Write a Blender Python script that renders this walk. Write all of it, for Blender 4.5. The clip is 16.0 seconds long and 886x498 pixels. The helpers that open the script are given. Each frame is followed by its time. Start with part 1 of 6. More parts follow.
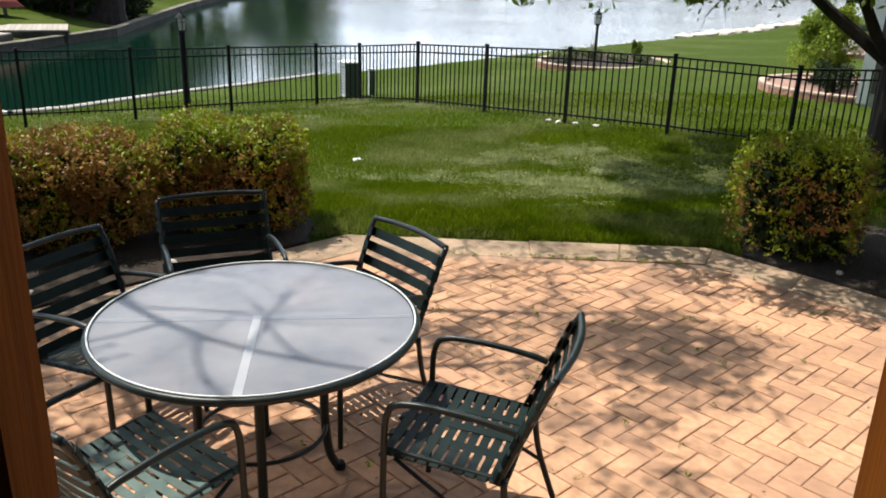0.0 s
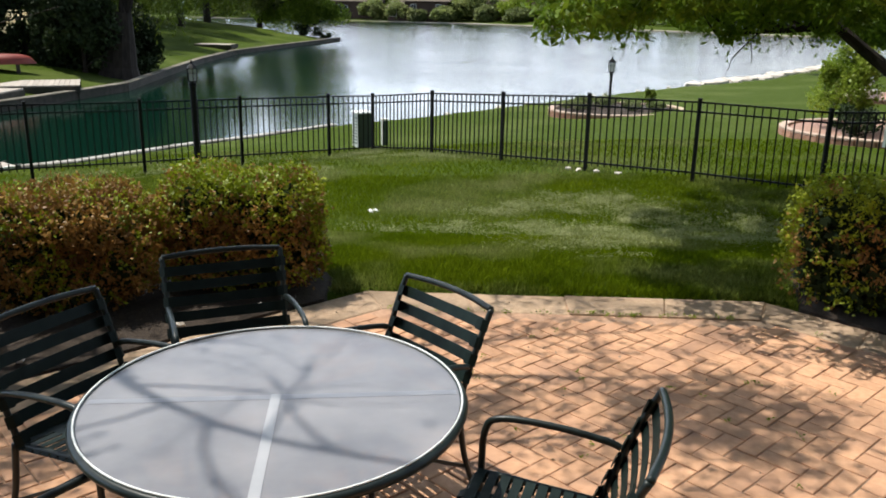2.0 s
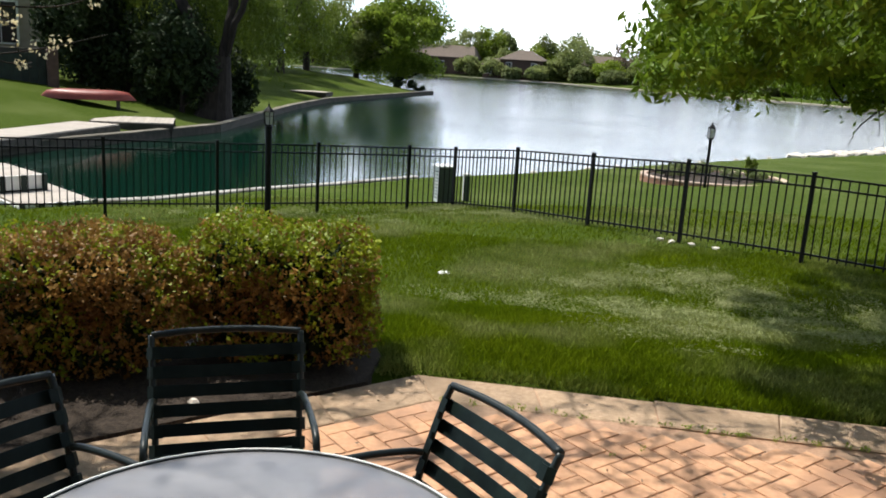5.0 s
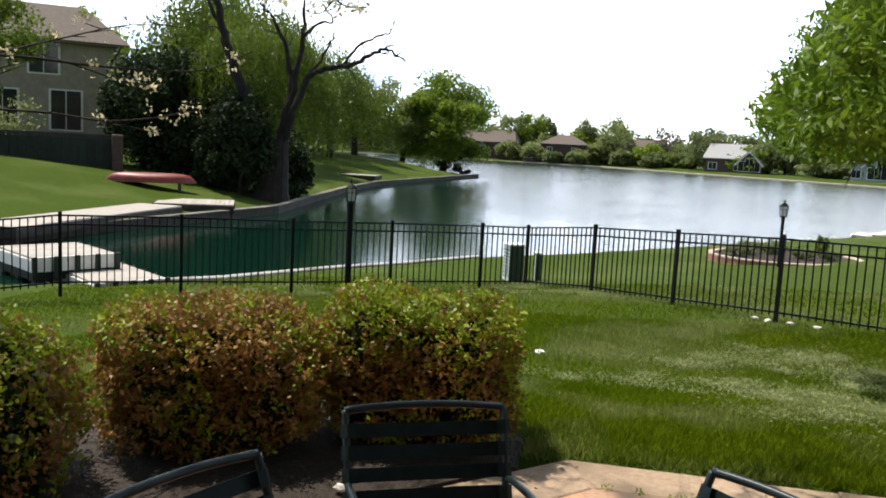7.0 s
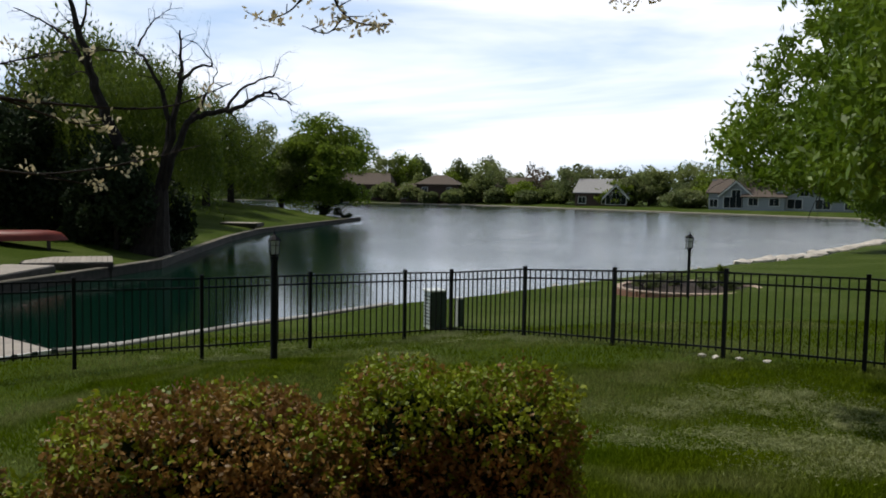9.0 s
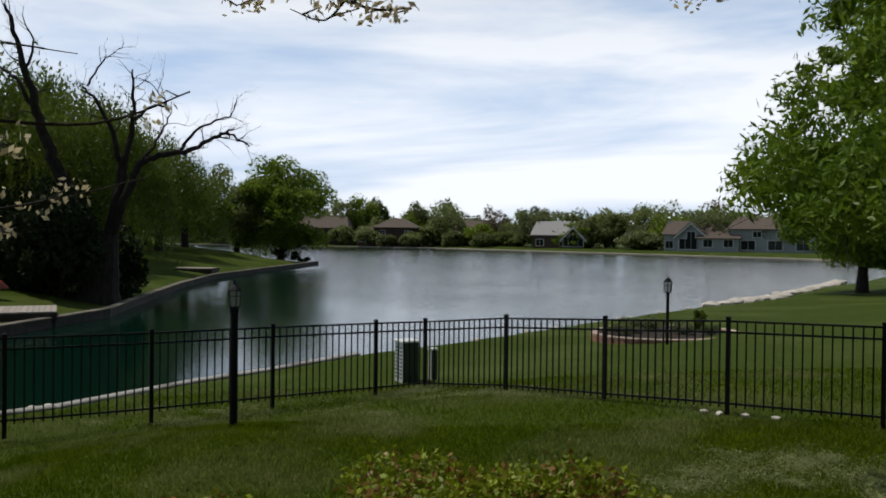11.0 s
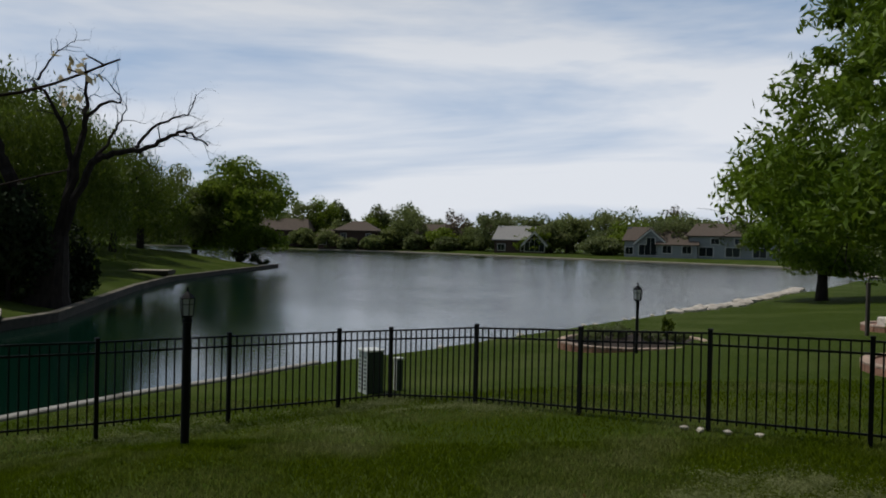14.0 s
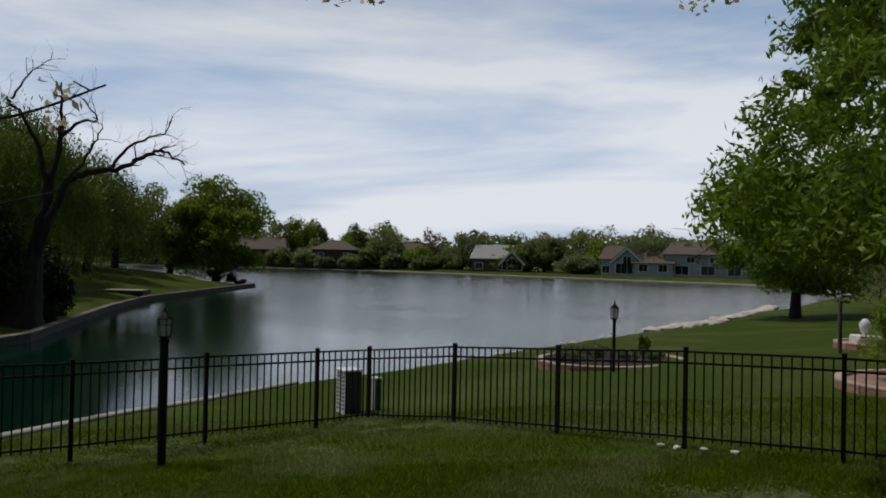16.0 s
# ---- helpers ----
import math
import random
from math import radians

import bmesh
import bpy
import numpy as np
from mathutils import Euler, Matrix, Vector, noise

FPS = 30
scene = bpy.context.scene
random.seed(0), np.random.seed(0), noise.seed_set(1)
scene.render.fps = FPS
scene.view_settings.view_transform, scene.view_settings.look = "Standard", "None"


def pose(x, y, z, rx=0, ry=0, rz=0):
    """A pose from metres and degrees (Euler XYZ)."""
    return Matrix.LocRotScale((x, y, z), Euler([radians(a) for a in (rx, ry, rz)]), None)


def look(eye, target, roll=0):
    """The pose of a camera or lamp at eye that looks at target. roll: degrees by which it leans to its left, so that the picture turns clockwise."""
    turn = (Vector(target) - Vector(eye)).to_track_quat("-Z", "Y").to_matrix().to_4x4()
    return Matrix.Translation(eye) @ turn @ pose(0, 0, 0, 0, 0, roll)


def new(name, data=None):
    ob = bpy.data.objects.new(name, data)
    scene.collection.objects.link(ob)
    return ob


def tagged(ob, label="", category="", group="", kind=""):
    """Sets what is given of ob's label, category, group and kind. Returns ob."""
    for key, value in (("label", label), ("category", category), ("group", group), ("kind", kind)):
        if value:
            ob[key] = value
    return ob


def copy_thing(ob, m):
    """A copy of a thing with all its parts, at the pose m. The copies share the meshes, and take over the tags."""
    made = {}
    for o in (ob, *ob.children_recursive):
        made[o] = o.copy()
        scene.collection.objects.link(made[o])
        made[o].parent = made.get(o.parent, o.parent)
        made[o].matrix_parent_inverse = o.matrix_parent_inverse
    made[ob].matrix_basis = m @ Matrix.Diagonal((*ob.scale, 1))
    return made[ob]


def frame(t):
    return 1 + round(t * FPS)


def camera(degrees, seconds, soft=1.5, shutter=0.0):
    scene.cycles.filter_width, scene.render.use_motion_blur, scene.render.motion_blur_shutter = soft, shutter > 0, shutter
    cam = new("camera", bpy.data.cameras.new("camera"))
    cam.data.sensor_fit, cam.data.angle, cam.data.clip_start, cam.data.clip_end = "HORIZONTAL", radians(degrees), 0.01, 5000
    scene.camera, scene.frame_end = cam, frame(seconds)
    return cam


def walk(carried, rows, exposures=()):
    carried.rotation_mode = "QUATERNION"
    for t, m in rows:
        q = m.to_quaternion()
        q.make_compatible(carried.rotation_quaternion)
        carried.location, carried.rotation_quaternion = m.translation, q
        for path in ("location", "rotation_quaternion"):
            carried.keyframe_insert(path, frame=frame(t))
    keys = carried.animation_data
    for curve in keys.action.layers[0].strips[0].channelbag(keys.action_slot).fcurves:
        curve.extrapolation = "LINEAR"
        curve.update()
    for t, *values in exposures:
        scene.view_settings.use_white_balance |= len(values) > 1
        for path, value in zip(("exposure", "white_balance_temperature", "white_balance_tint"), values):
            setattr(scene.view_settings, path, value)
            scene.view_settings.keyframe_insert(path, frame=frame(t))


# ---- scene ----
cam = camera(56.5, 16.0, soft=1.8)
PATH = [
    (0, (0.158, 0.561, 2.056), (0.107, 2.443, 1.383), 1.8),
    (0.5, (0.121, 0.69, 2.095), (-0.135, 2.563, 1.444), 1.6),
    (1, (0.085, 0.759, 2.099), (-0.126, 2.646, 1.47), -0.3),
    (1.5, (0.036, 0.842, 2.05), (-0.075, 2.741, 1.434), 0.5),
    (2, (0.007, 1.014, 1.938), (-0.07, 2.933, 1.38), 1.0),
    (2.5, (-0.039, 1.216, 1.903), (-0.073, 3.133, 1.332), 3.2),
    (3, (-0.088, 1.371, 1.813), (0.12, 3.302, 1.338), 1.8),
    (3.5, (-0.062, 1.55, 1.789), (0.215, 3.487, 1.372), 0.5),
    (4, (0.064, 1.779, 1.827), (0.141, 3.735, 1.417), 3.9),
    (4.5, (0.104, 1.842, 1.861), (-0.042, 3.779, 1.385), 2.6),
    (5, (0.024, 1.888, 1.858), (-0.256, 3.82, 1.419), 3.5),
    (5.2, (-0.007, 1.872, 1.861), (-0.329, 3.807, 1.471), 2.6),
    (7.3, (-0.808, 2.198, 1.683), (-1.2, 4.146, 1.458), 3.1),
    (7.5, (-0.936, 2.297, 1.683), (-1.311, 4.25, 1.478), 2.7),
    (8, (-1.206, 2.507, 1.66), (-1.562, 4.466, 1.472), 2.6),
    (8.5, (-1.347, 2.611, 1.698), (-1.586, 4.593, 1.587), 2.3),
    (9, (-1.536, 2.795, 1.686), (-1.634, 4.788, 1.55), 1.0),
    (9.5, (-1.671, 3.08, 1.69), (-1.667, 5.075, 1.543), 0.4),
    (10, (-1.708, 3.409, 1.71), (-1.677, 5.406, 1.618), 1.3),
    (10.2, (-1.75, 3.477, 1.684), (-1.755, 5.476, 1.629), 0.9),
    (12.5, (-1.912, 4.279, 1.712), (-1.841, 6.277, 1.695), 0.5),
    (13, (-1.956, 4.33, 1.712), (-1.844, 6.327, 1.703), 1.1),
    (13.5, (-1.962, 4.348, 1.716), (-1.843, 6.345, 1.708), 1.0),
    (14, (-1.953, 4.36, 1.712), (-1.854, 6.357, 1.692), 1.3),
    (14.5, (-1.961, 4.349, 1.716), (-1.858, 6.346, 1.687), 1.2),
    (15, (-1.962, 4.37, 1.719), (-1.839, 6.366, 1.689), 0.7),
    (15.5, (-1.966, 4.339, 1.723), (-1.838, 6.335, 1.725), 1.3),
    (16, (-1.963, 4.306, 1.72), (-1.811, 6.3, 1.747), 1.2),
]
walk(cam, [(t, look(eye, target, roll)) for t, eye, target, roll in PATH],
     [(0, 0.38), (0.45, 0.20), (1, 0.28), (2, 0.25), (3.5, 0.20), (5, 0.30), (7.3, 0.3), (8, 0.1), (8.4, -0.36), (8.7, -0.72), (9.5, -1.0), (10.2, -1.0), (12.3, -1.53), (16, -1.56)])

# ---- light ----
SUN_DIR = Vector((-0.393, 0.18, 0.902)).normalized()
world = bpy.data.worlds.new("world")
scene.world = world
world.use_nodes = True
wn, wl = world.node_tree.nodes, world.node_tree.links
wn.clear()
sky = wn.new("ShaderNodeTexSky")
sky.sky_type = 'NISHITA'
sky.sun_disc = False
sky.sun_elevation = math.asin(SUN_DIR.z)
sky.sun_rotation = math.atan2(SUN_DIR.x, SUN_DIR.y)
sky.air_density, sky.dust_density = 1.0, 1.2
tc = wn.new("ShaderNodeTexCoord")
mp = wn.new("ShaderNodeMapping")
mp.inputs["Scale"].default_value = (0.8, 1.1, 5.0)
mp.inputs["Rotation"].default_value = (0.12, -0.1, 0.4)
cn = wn.new("ShaderNodeTexNoise")
cn.inputs["Scale"].default_value, cn.inputs["Detail"].default_value = 1.5, 6.0
cn.inputs["Roughness"].default_value = 0.55
cn.inputs["Distortion"].default_value = 0.35
cr = wn.new("ShaderNodeValToRGB")
cr.color_ramp.elements[0].position, cr.color_ramp.elements[0].color = 0.40, (0.02, 0.02, 0.02, 1)
cr.color_ramp.elements[1].position, cr.color_ramp.elements[1].color = 0.60, (0.97, 0.97, 0.97, 1)
mixs = wn.new("ShaderNodeMix")
mixs.data_type = 'RGBA'
sep = wn.new("ShaderNodeSeparateXYZ")
hz = wn.new("ShaderNodeMapRange")
hz.interpolation_type = 'SMOOTHSTEP'
hz.inputs["From Min"].default_value, hz.inputs["From Max"].default_value = 0.10, 0.72
haze = wn.new("ShaderNodeMix")
haze.data_type = 'RGBA'
haze.inputs[6].default_value, haze.inputs[7].default_value = (22.3, 23.2, 24.8, 1), (3.8, 4.4, 5.1, 1)
wl.new(tc.outputs["Generated"], sep.inputs["Vector"])
wl.new(sep.outputs["Z"], hz.inputs["Value"])
wl.new(hz.outputs["Result"], haze.inputs[0])
wl.new(haze.outputs[2], mixs.inputs[7])
bg = wn.new("ShaderNodeBackground")
bg.inputs["Strength"].default_value = 0.10
wo = wn.new("ShaderNodeOutputWorld")
wl.new(tc.outputs["Generated"], mp.inputs["Vector"])
wl.new(mp.outputs["Vector"], cn.inputs["Vector"])
wl.new(cn.outputs["Fac"], cr.inputs["Fac"])
wl.new(cr.outputs["Color"], mixs.inputs[0])
blue = wn.new("ShaderNodeMix")
blue.data_type = 'RGBA'
blue.inputs[6].default_value, blue.inputs[7].default_value = (10.2, 15.2, 23.0, 1), (2.8, 4.5, 7.4, 1)
wl.new(hz.outputs["Result"], blue.inputs[0])
base = wn.new("ShaderNodeMix")
base.data_type = 'RGBA'
base.inputs[0].default_value = 0.75
wl.new(sky.outputs["Color"], base.inputs[6])
wl.new(blue.outputs[2], base.inputs[7])
wl.new(base.outputs[2], mixs.inputs[6])
wl.new(mixs.outputs[2], bg.inputs["Color"])
# sky strength peaks over the lake and is dimmed behind to cut fill light
dot = wn.new("ShaderNodeVectorMath")
dot.operation = 'DOT_PRODUCT'
dot.inputs[1].default_value = (-0.40, 0.92, 0.0)
side = wn.new("ShaderNodeMapRange")
side.interpolation_type = 'SMOOTHSTEP'
side.inputs["From Min"].default_value, side.inputs["From Max"].default_value = -0.75, 0.45
side.inputs["To Min"].default_value, side.inputs["To Max"].default_value = 0.025, 0.098
wl.new(tc.outputs["Generated"], dot.inputs[0])
wl.new(dot.outputs["Value"], side.inputs["Value"])
wl.new(side.outputs["Result"], bg.inputs["Strength"])
wl.new(bg.outputs["Background"], wo.inputs["Surface"])
sun = new("sun", bpy.data.lights.new("sun", 'SUN'))
sun.data.energy, sun.data.angle, sun.data.color = 5.0, radians(0.6), (1.0, 0.95, 0.87)
sun.matrix_world = look(SUN_DIR * 50, (0, 0, 0))


# ---- materials ----
def mat(name, c1, c2=None, scale=8.0, rough=0.7, bump=0.0, bump_scale=None, metal=0.0, detail=6.0, stain=None, stain_scale=1.2,
        trans=0.0, per_piece=0.0, spec=0.5, stretch=(1, 1, 1), island=False):
    """A procedural surface: two tones by fine noise, a broad stain, relief, and a change of tone from piece to piece."""
    m = bpy.data.materials.new(name)
    m.use_nodes = True
    n, l = m.node_tree.nodes, m.node_tree.links
    b = n["Principled BSDF"]
    b.inputs["Roughness"].default_value = rough
    b.inputs["Metallic"].default_value = metal
    b.inputs["Specular IOR Level"].default_value = spec
    co = n.new("ShaderNodeTexCoord")
    mpn = n.new("ShaderNodeMapping")
    mpn.inputs["Scale"].default_value = stretch
    geo = n.new("ShaderNodeNewGeometry")
    l.new(geo.outputs["Position"], mpn.inputs["Vector"])
    tex = n.new("ShaderNodeTexNoise")
    tex.inputs["Scale"].default_value, tex.inputs["Detail"].default_value = scale, detail
    l.new(mpn.outputs["Vector"], tex.inputs["Vector"])
    ramp = n.new("ShaderNodeValToRGB")
    ramp.color_ramp.elements[0].position, ramp.color_ramp.elements[1].position = 0.3, 0.7
    ramp.color_ramp.elements[0].color = (*c1, 1)
    ramp.color_ramp.elements[1].color = (*(c2 or c1), 1)
    l.new(tex.outputs["Fac"], ramp.inputs["Fac"])
    col = ramp.outputs["Color"]
    if stain:
        t2 = n.new("ShaderNodeTexNoise")
        t2.inputs["Scale"].default_value, t2.inputs["Detail"].default_value = stain_scale, 4.0
        l.new(mpn.outputs["Vector"], t2.inputs["Vector"])
        r2 = n.new("ShaderNodeValToRGB")
        r2.color_ramp.elements[0].position, r2.color_ramp.elements[1].position = 0.47, 0.66
        l.new(t2.outputs["Fac"], r2.inputs["Fac"])
        mx = n.new("ShaderNodeMix")
        mx.data_type = 'RGBA'
        mx.inputs[7].default_value = (*stain, 1)
        l.new(r2.outputs["Color"], mx.inputs[0])
        l.new(col, mx.inputs[6])
        col = mx.outputs[2]
    if per_piece:
        if island:
            rnd = geo.outputs["Random Per Island"]
        else:
            oi = n.new("ShaderNodeObjectInfo")
            rnd = oi.outputs["Random"]
        mr = n.new("ShaderNodeMapRange")
        mr.inputs["To Min"].default_value, mr.inputs["To Max"].default_value = 1 - per_piece, 1 + per_piece
        l.new(rnd, mr.inputs["Value"])
        hs = n.new("ShaderNodeHueSaturation")
        l.new(mr.outputs["Result"], hs.inputs["Value"])
        l.new(col, hs.inputs["Color"])
        col = hs.outputs["Color"]
    l.new(col, b.inputs["Base Color"])
    if bump:
        t3 = n.new("ShaderNodeTexNoise")
        t3.inputs["Scale"].default_value, t3.inputs["Detail"].default_value = bump_scale or scale * 4, 5.0
        l.new(mpn.outputs["Vector"], t3.inputs["Vector"])
        bp = n.new("ShaderNodeBump")
        bp.inputs["Strength"].default_value, bp.inputs["Distance"].default_value = bump, 0.02
        l.new(t3.outputs["Fac"], bp.inputs["Height"])
        l.new(bp.outputs["Normal"], b.inputs["Normal"])
    if trans:
        tr = n.new("ShaderNodeBsdfTranslucent")
        ms = n.new("ShaderNodeMixShader")
        ms.inputs["Fac"].default_value = trans
        l.new(col, tr.inputs["Color"])
        l.new(b.outputs["BSDF"], ms.inputs[1])
        l.new(tr.outputs["BSDF"], ms.inputs[2])
        l.new(ms.outputs["Shader"], n["Material Output"].inputs["Surface"])
    return m


def leafmat(name, c1, c2, trans=0.35, scale=1.5, rough=0.45, spec=0.25):
    return mat(name, c1, c2, scale=scale, rough=rough, spec=spec, trans=trans, per_piece=0.28, island=True, detail=2)


M_LAWN = mat("lawn", (0.034, 0.060, 0.003), (0.060, 0.090, 0.006), scale=9, rough=0.95, bump=0.8, bump_scale=60, stain=(0.078, 0.105, 0.02), stain_scale=0.35, spec=0.1)
M_GRASS = mat("grass_blade", (0.088, 0.140, 0.003), (0.152, 0.202, 0.006), scale=0.9, rough=0.9, trans=0.35, per_piece=0.3, island=True, spec=0.05, stain=(0.27, 0.29, 0.10), stain_scale=0.6)
M_DRY = mat("dry_grass", (0.22, 0.26, 0.08), (0.39, 0.41, 0.19), scale=3, rough=0.8, trans=0.25, per_piece=0.2, island=True)
M_BRICK = mat("paver_brick", (0.54, 0.295, 0.165), (0.66, 0.385, 0.230), scale=26, rough=0.88, bump=0.35, bump_scale=220, stain=(0.40, 0.23, 0.145), stain_scale=2.2, per_piece=0.10, spec=0.25)
M_BRICK_REST = mat("paver_brick_rest", (0.54, 0.295, 0.165), (0.66, 0.385, 0.230), scale=26, rough=0.88, bump=0.35, bump_scale=220, stain=(0.40, 0.23, 0.145), stain_scale=2.2, per_piece=0.10, spec=0.25, island=True)
M_SAND = mat("joint_sand", (0.42, 0.24, 0.15), (0.54, 0.34, 0.22), scale=60, rough=0.95, bump=0.4, stain=(0.17, 0.12, 0.08), stain_scale=3)
M_EDGE = mat("edge_stone", (0.40, 0.27, 0.17), (0.53, 0.38, 0.25), scale=30, rough=0.92, bump=0.7, bump_scale=110, stain=(0.27, 0.19, 0.12), stain_scale=3.0, per_piece=0.10)
M_IRON = mat("black_iron", (0.007, 0.007, 0.008), (0.012, 0.012, 0.013), scale=40, rough=0.55, bump=0.05, spec=0.15)
M_FRAME = mat("green_black_enamel", (0.007, 0.012, 0.011), (0.012, 0.020, 0.018), scale=30, rough=0.38, spec=0.35)
M_STRAP = mat("dark_green_vinyl", (0.006, 0.013, 0.011), (0.011, 0.022, 0.019), scale=18, rough=0.5, bump=0.06, spec=0.18, per_piece=0.15)
M_STRAP_PALE = mat("paler_green_vinyl", (0.06, 0.10, 0.085), (0.12, 0.17, 0.15), scale=14, rough=0.5, bump=0.06, spec=0.35, per_piece=0.3)
M_BARK = mat("bark", (0.014, 0.010, 0.008), (0.038, 0.029, 0.022), scale=9, rough=0.95, bump=0.9, bump_scale=22, stretch=(1, 1, 0.3))
M_BARKL = mat("grey_bark", (0.06, 0.05, 0.042), (0.12, 0.1, 0.085), scale=9, rough=0.95, bump=0.8, bump_scale=22, stretch=(1, 1, 0.3))
M_MULCH = mat("mulch", (0.022, 0.015, 0.010), (0.06, 0.043, 0.03), scale=45, rough=1.0, bump=1.0, bump_scale=70)
M_STONE = mat("pale_stone", (0.56, 0.5, 0.42), (0.76, 0.70, 0.62), scale=14, rough=0.85, bump=0.4, per_piece=0.2)
M_REDBRICK = mat("garden_brick", (0.32, 0.15, 0.095), (0.46, 0.26, 0.18), scale=18, rough=0.9, bump=0.4, per_piece=0.2)
M_CAPS = mat("pale_red_cap", (0.42, 0.30, 0.23), (0.56, 0.43, 0.34), scale=14, rough=0.9, bump=0.4, per_piece=0.2)
M_CHIPS = mat("red_stone_chips", (0.22, 0.11, 0.08), (0.5, 0.32, 0.24), scale=40, rough=0.9, bump=0.9, bump_scale=50)
M_CONC = mat("concrete", (0.34, 0.32, 0.28), (0.46, 0.44, 0.4), scale=10, rough=0.9, bump=0.25, stain=(0.2, 0.18, 0.15), stain_scale=1.0)
M_WALLC = mat("old_seawall", (0.035, 0.032, 0.026), (0.085, 0.075, 0.06), scale=5, rough=0.95, bump=0.5, stain=(0.04, 0.042, 0.03), stain_scale=1.5)
M_CAP = mat("wall_cap", (0.15, 0.13, 0.10), (0.26, 0.23, 0.18), scale=4, rough=0.95, bump=0.4, stain=(0.10, 0.09, 0.065), stain_scale=0.7)
M_SHORE = mat("pale_shore", (0.34, 0.30, 0.23), (0.48, 0.43, 0.34), scale=1.5, rough=0.95)
M_DOCK = mat("dock_board", (0.36, 0.31, 0.26), (0.5, 0.45, 0.39), scale=6, rough=0.85, bump=0.2, stretch=(1, 6, 1), per_piece=0.1)
M_DOCKW = mat("white_board", (0.74, 0.73, 0.7), (0.82, 0.81, 0.79), scale=6, rough=0.7)
M_CANOE = mat("red_canoe", (0.20, 0.034, 0.024), (0.28, 0.055, 0.036), scale=3, rough=0.45)
M_UTIL = mat("utility_green", (0.055, 0.085, 0.07), (0.075, 0.11, 0.09), scale=12, rough=0.5, stain=(0.05, 0.07, 0.055))
M_GREENB = mat("dark_green_board", (0.010, 0.018, 0.014), (0.02, 0.034, 0.026), scale=4, rough=0.8, per_piece=0.2)
M_UTILW = mat("pale_metal", (0.70, 0.73, 0.70), (0.8, 0.82, 0.79), scale=10, rough=0.55)
M_WOOD = mat("orange_door_wood", (0.085, 0.022, 0.002), (0.15, 0.044, 0.004), scale=5, rough=0.75, bump=0.15, stretch=(12, 12, 0.8), spec=0.04)
M_DARKWOOD = mat("dark_edge_wood", (0.035, 0.02, 0.012), (0.07, 0.04, 0.02), scale=6, rough=0.5, stretch=(8, 8, 1))
M_SIDING = mat("taupe_siding", (0.10, 0.085, 0.07), (0.13, 0.11, 0.09), scale=3, rough=0.75, stain=(0.085, 0.07, 0.058), stain_scale=0.6, per_piece=0.04)
M_WHITE = mat("white_paint", (0.74, 0.74, 0.72), (0.82, 0.82, 0.8), scale=4, rough=0.6)
M_HBRICK = mat("house_brick", (0.075, 0.048, 0.04), (0.12, 0.078, 0.062), scale=4, rough=0.9, bump=0.3)
M_GREYS = mat("grey_siding", (0.30, 0.32, 0.35), (0.40, 0.42, 0.45), scale=2, rough=0.8, stretch=(0.3, 0.3, 6))
M_ROOF = mat("brown_shingle", (0.11, 0.085, 0.068), (0.17, 0.135, 0.108), scale=5, rough=0.95, bump=0.4, stretch=(1, 1, 3))
M_ROOFG = mat("grey_shingle", (0.33, 0.32, 0.31), (0.44, 0.43, 0.42), scale=5, rough=0.95, bump=0.4)
M_BEIGE = mat("beige_stucco", (0.30, 0.25, 0.20), (0.38, 0.33, 0.27), scale=3, rough=0.9, bump=0.2)
M_PETAL = mat("pale_blossom", (0.62, 0.50, 0.26), (0.8, 0.72, 0.48), scale=20, rough=0.6, trans=0.4, per_piece=0.15, island=True)
L_HEDGE = leafmat("hedge_leaf", (0.15, 0.215, 0.008), (0.35, 0.40, 0.022), 0.26, 3.0, 0.48, 0.3)
L_HEDGER = leafmat("hedge_leaf_russet", (0.19, 0.088, 0.024), (0.40, 0.235, 0.060), 0.24, 4.0, 0.48, 0.3)
L_TREE = leafmat("tree_leaf", (0.10, 0.175, 0.010), (0.21, 0.305, 0.028), 0.38, 0.8)
L_BANK = leafmat("bank_leaf", (0.14, 0.215, 0.020), (0.25, 0.33, 0.045), 0.58, 0.4)
L_WILLOW = leafmat("willow_leaf", (0.085, 0.135, 0.012), (0.17, 0.225, 0.028), 0.40, 0.4)
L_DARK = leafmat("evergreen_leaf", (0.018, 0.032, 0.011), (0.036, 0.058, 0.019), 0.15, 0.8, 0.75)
# haze over the lake is mixed into these two leaf colours, paler and greyer
L_FAR = leafmat("hazy_far_leaf", (0.19, 0.24, 0.075), (0.30, 0.335, 0.125), 0.52, 0.15)
L_FARD = leafmat("hazy_far_leaf_dark", (0.155, 0.195, 0.072), (0.25, 0.28, 0.11), 0.5, 0.15)
L_BUDS = leafmat("bud_leaf", (0.16, 0.13, 0.09), (0.26, 0.2, 0.14), 0.3, 0.2)
L_YEL = leafmat("bright_leaf", (0.15, 0.23, 0.02), (0.29, 0.36, 0.045), 0.45, 2.0)


def glassmat(name, tint, rough, ior=1.45):
    m = bpy.data.materials.new(name)
    m.use_nodes = True
    b = m.node_tree.nodes["Principled BSDF"]
    b.inputs["Base Color"].default_value = (*tint, 1)
    b.inputs["Roughness"].default_value, b.inputs["IOR"].default_value = rough, ior
    b.inputs["Transmission Weight"].default_value = 1.0
    return m


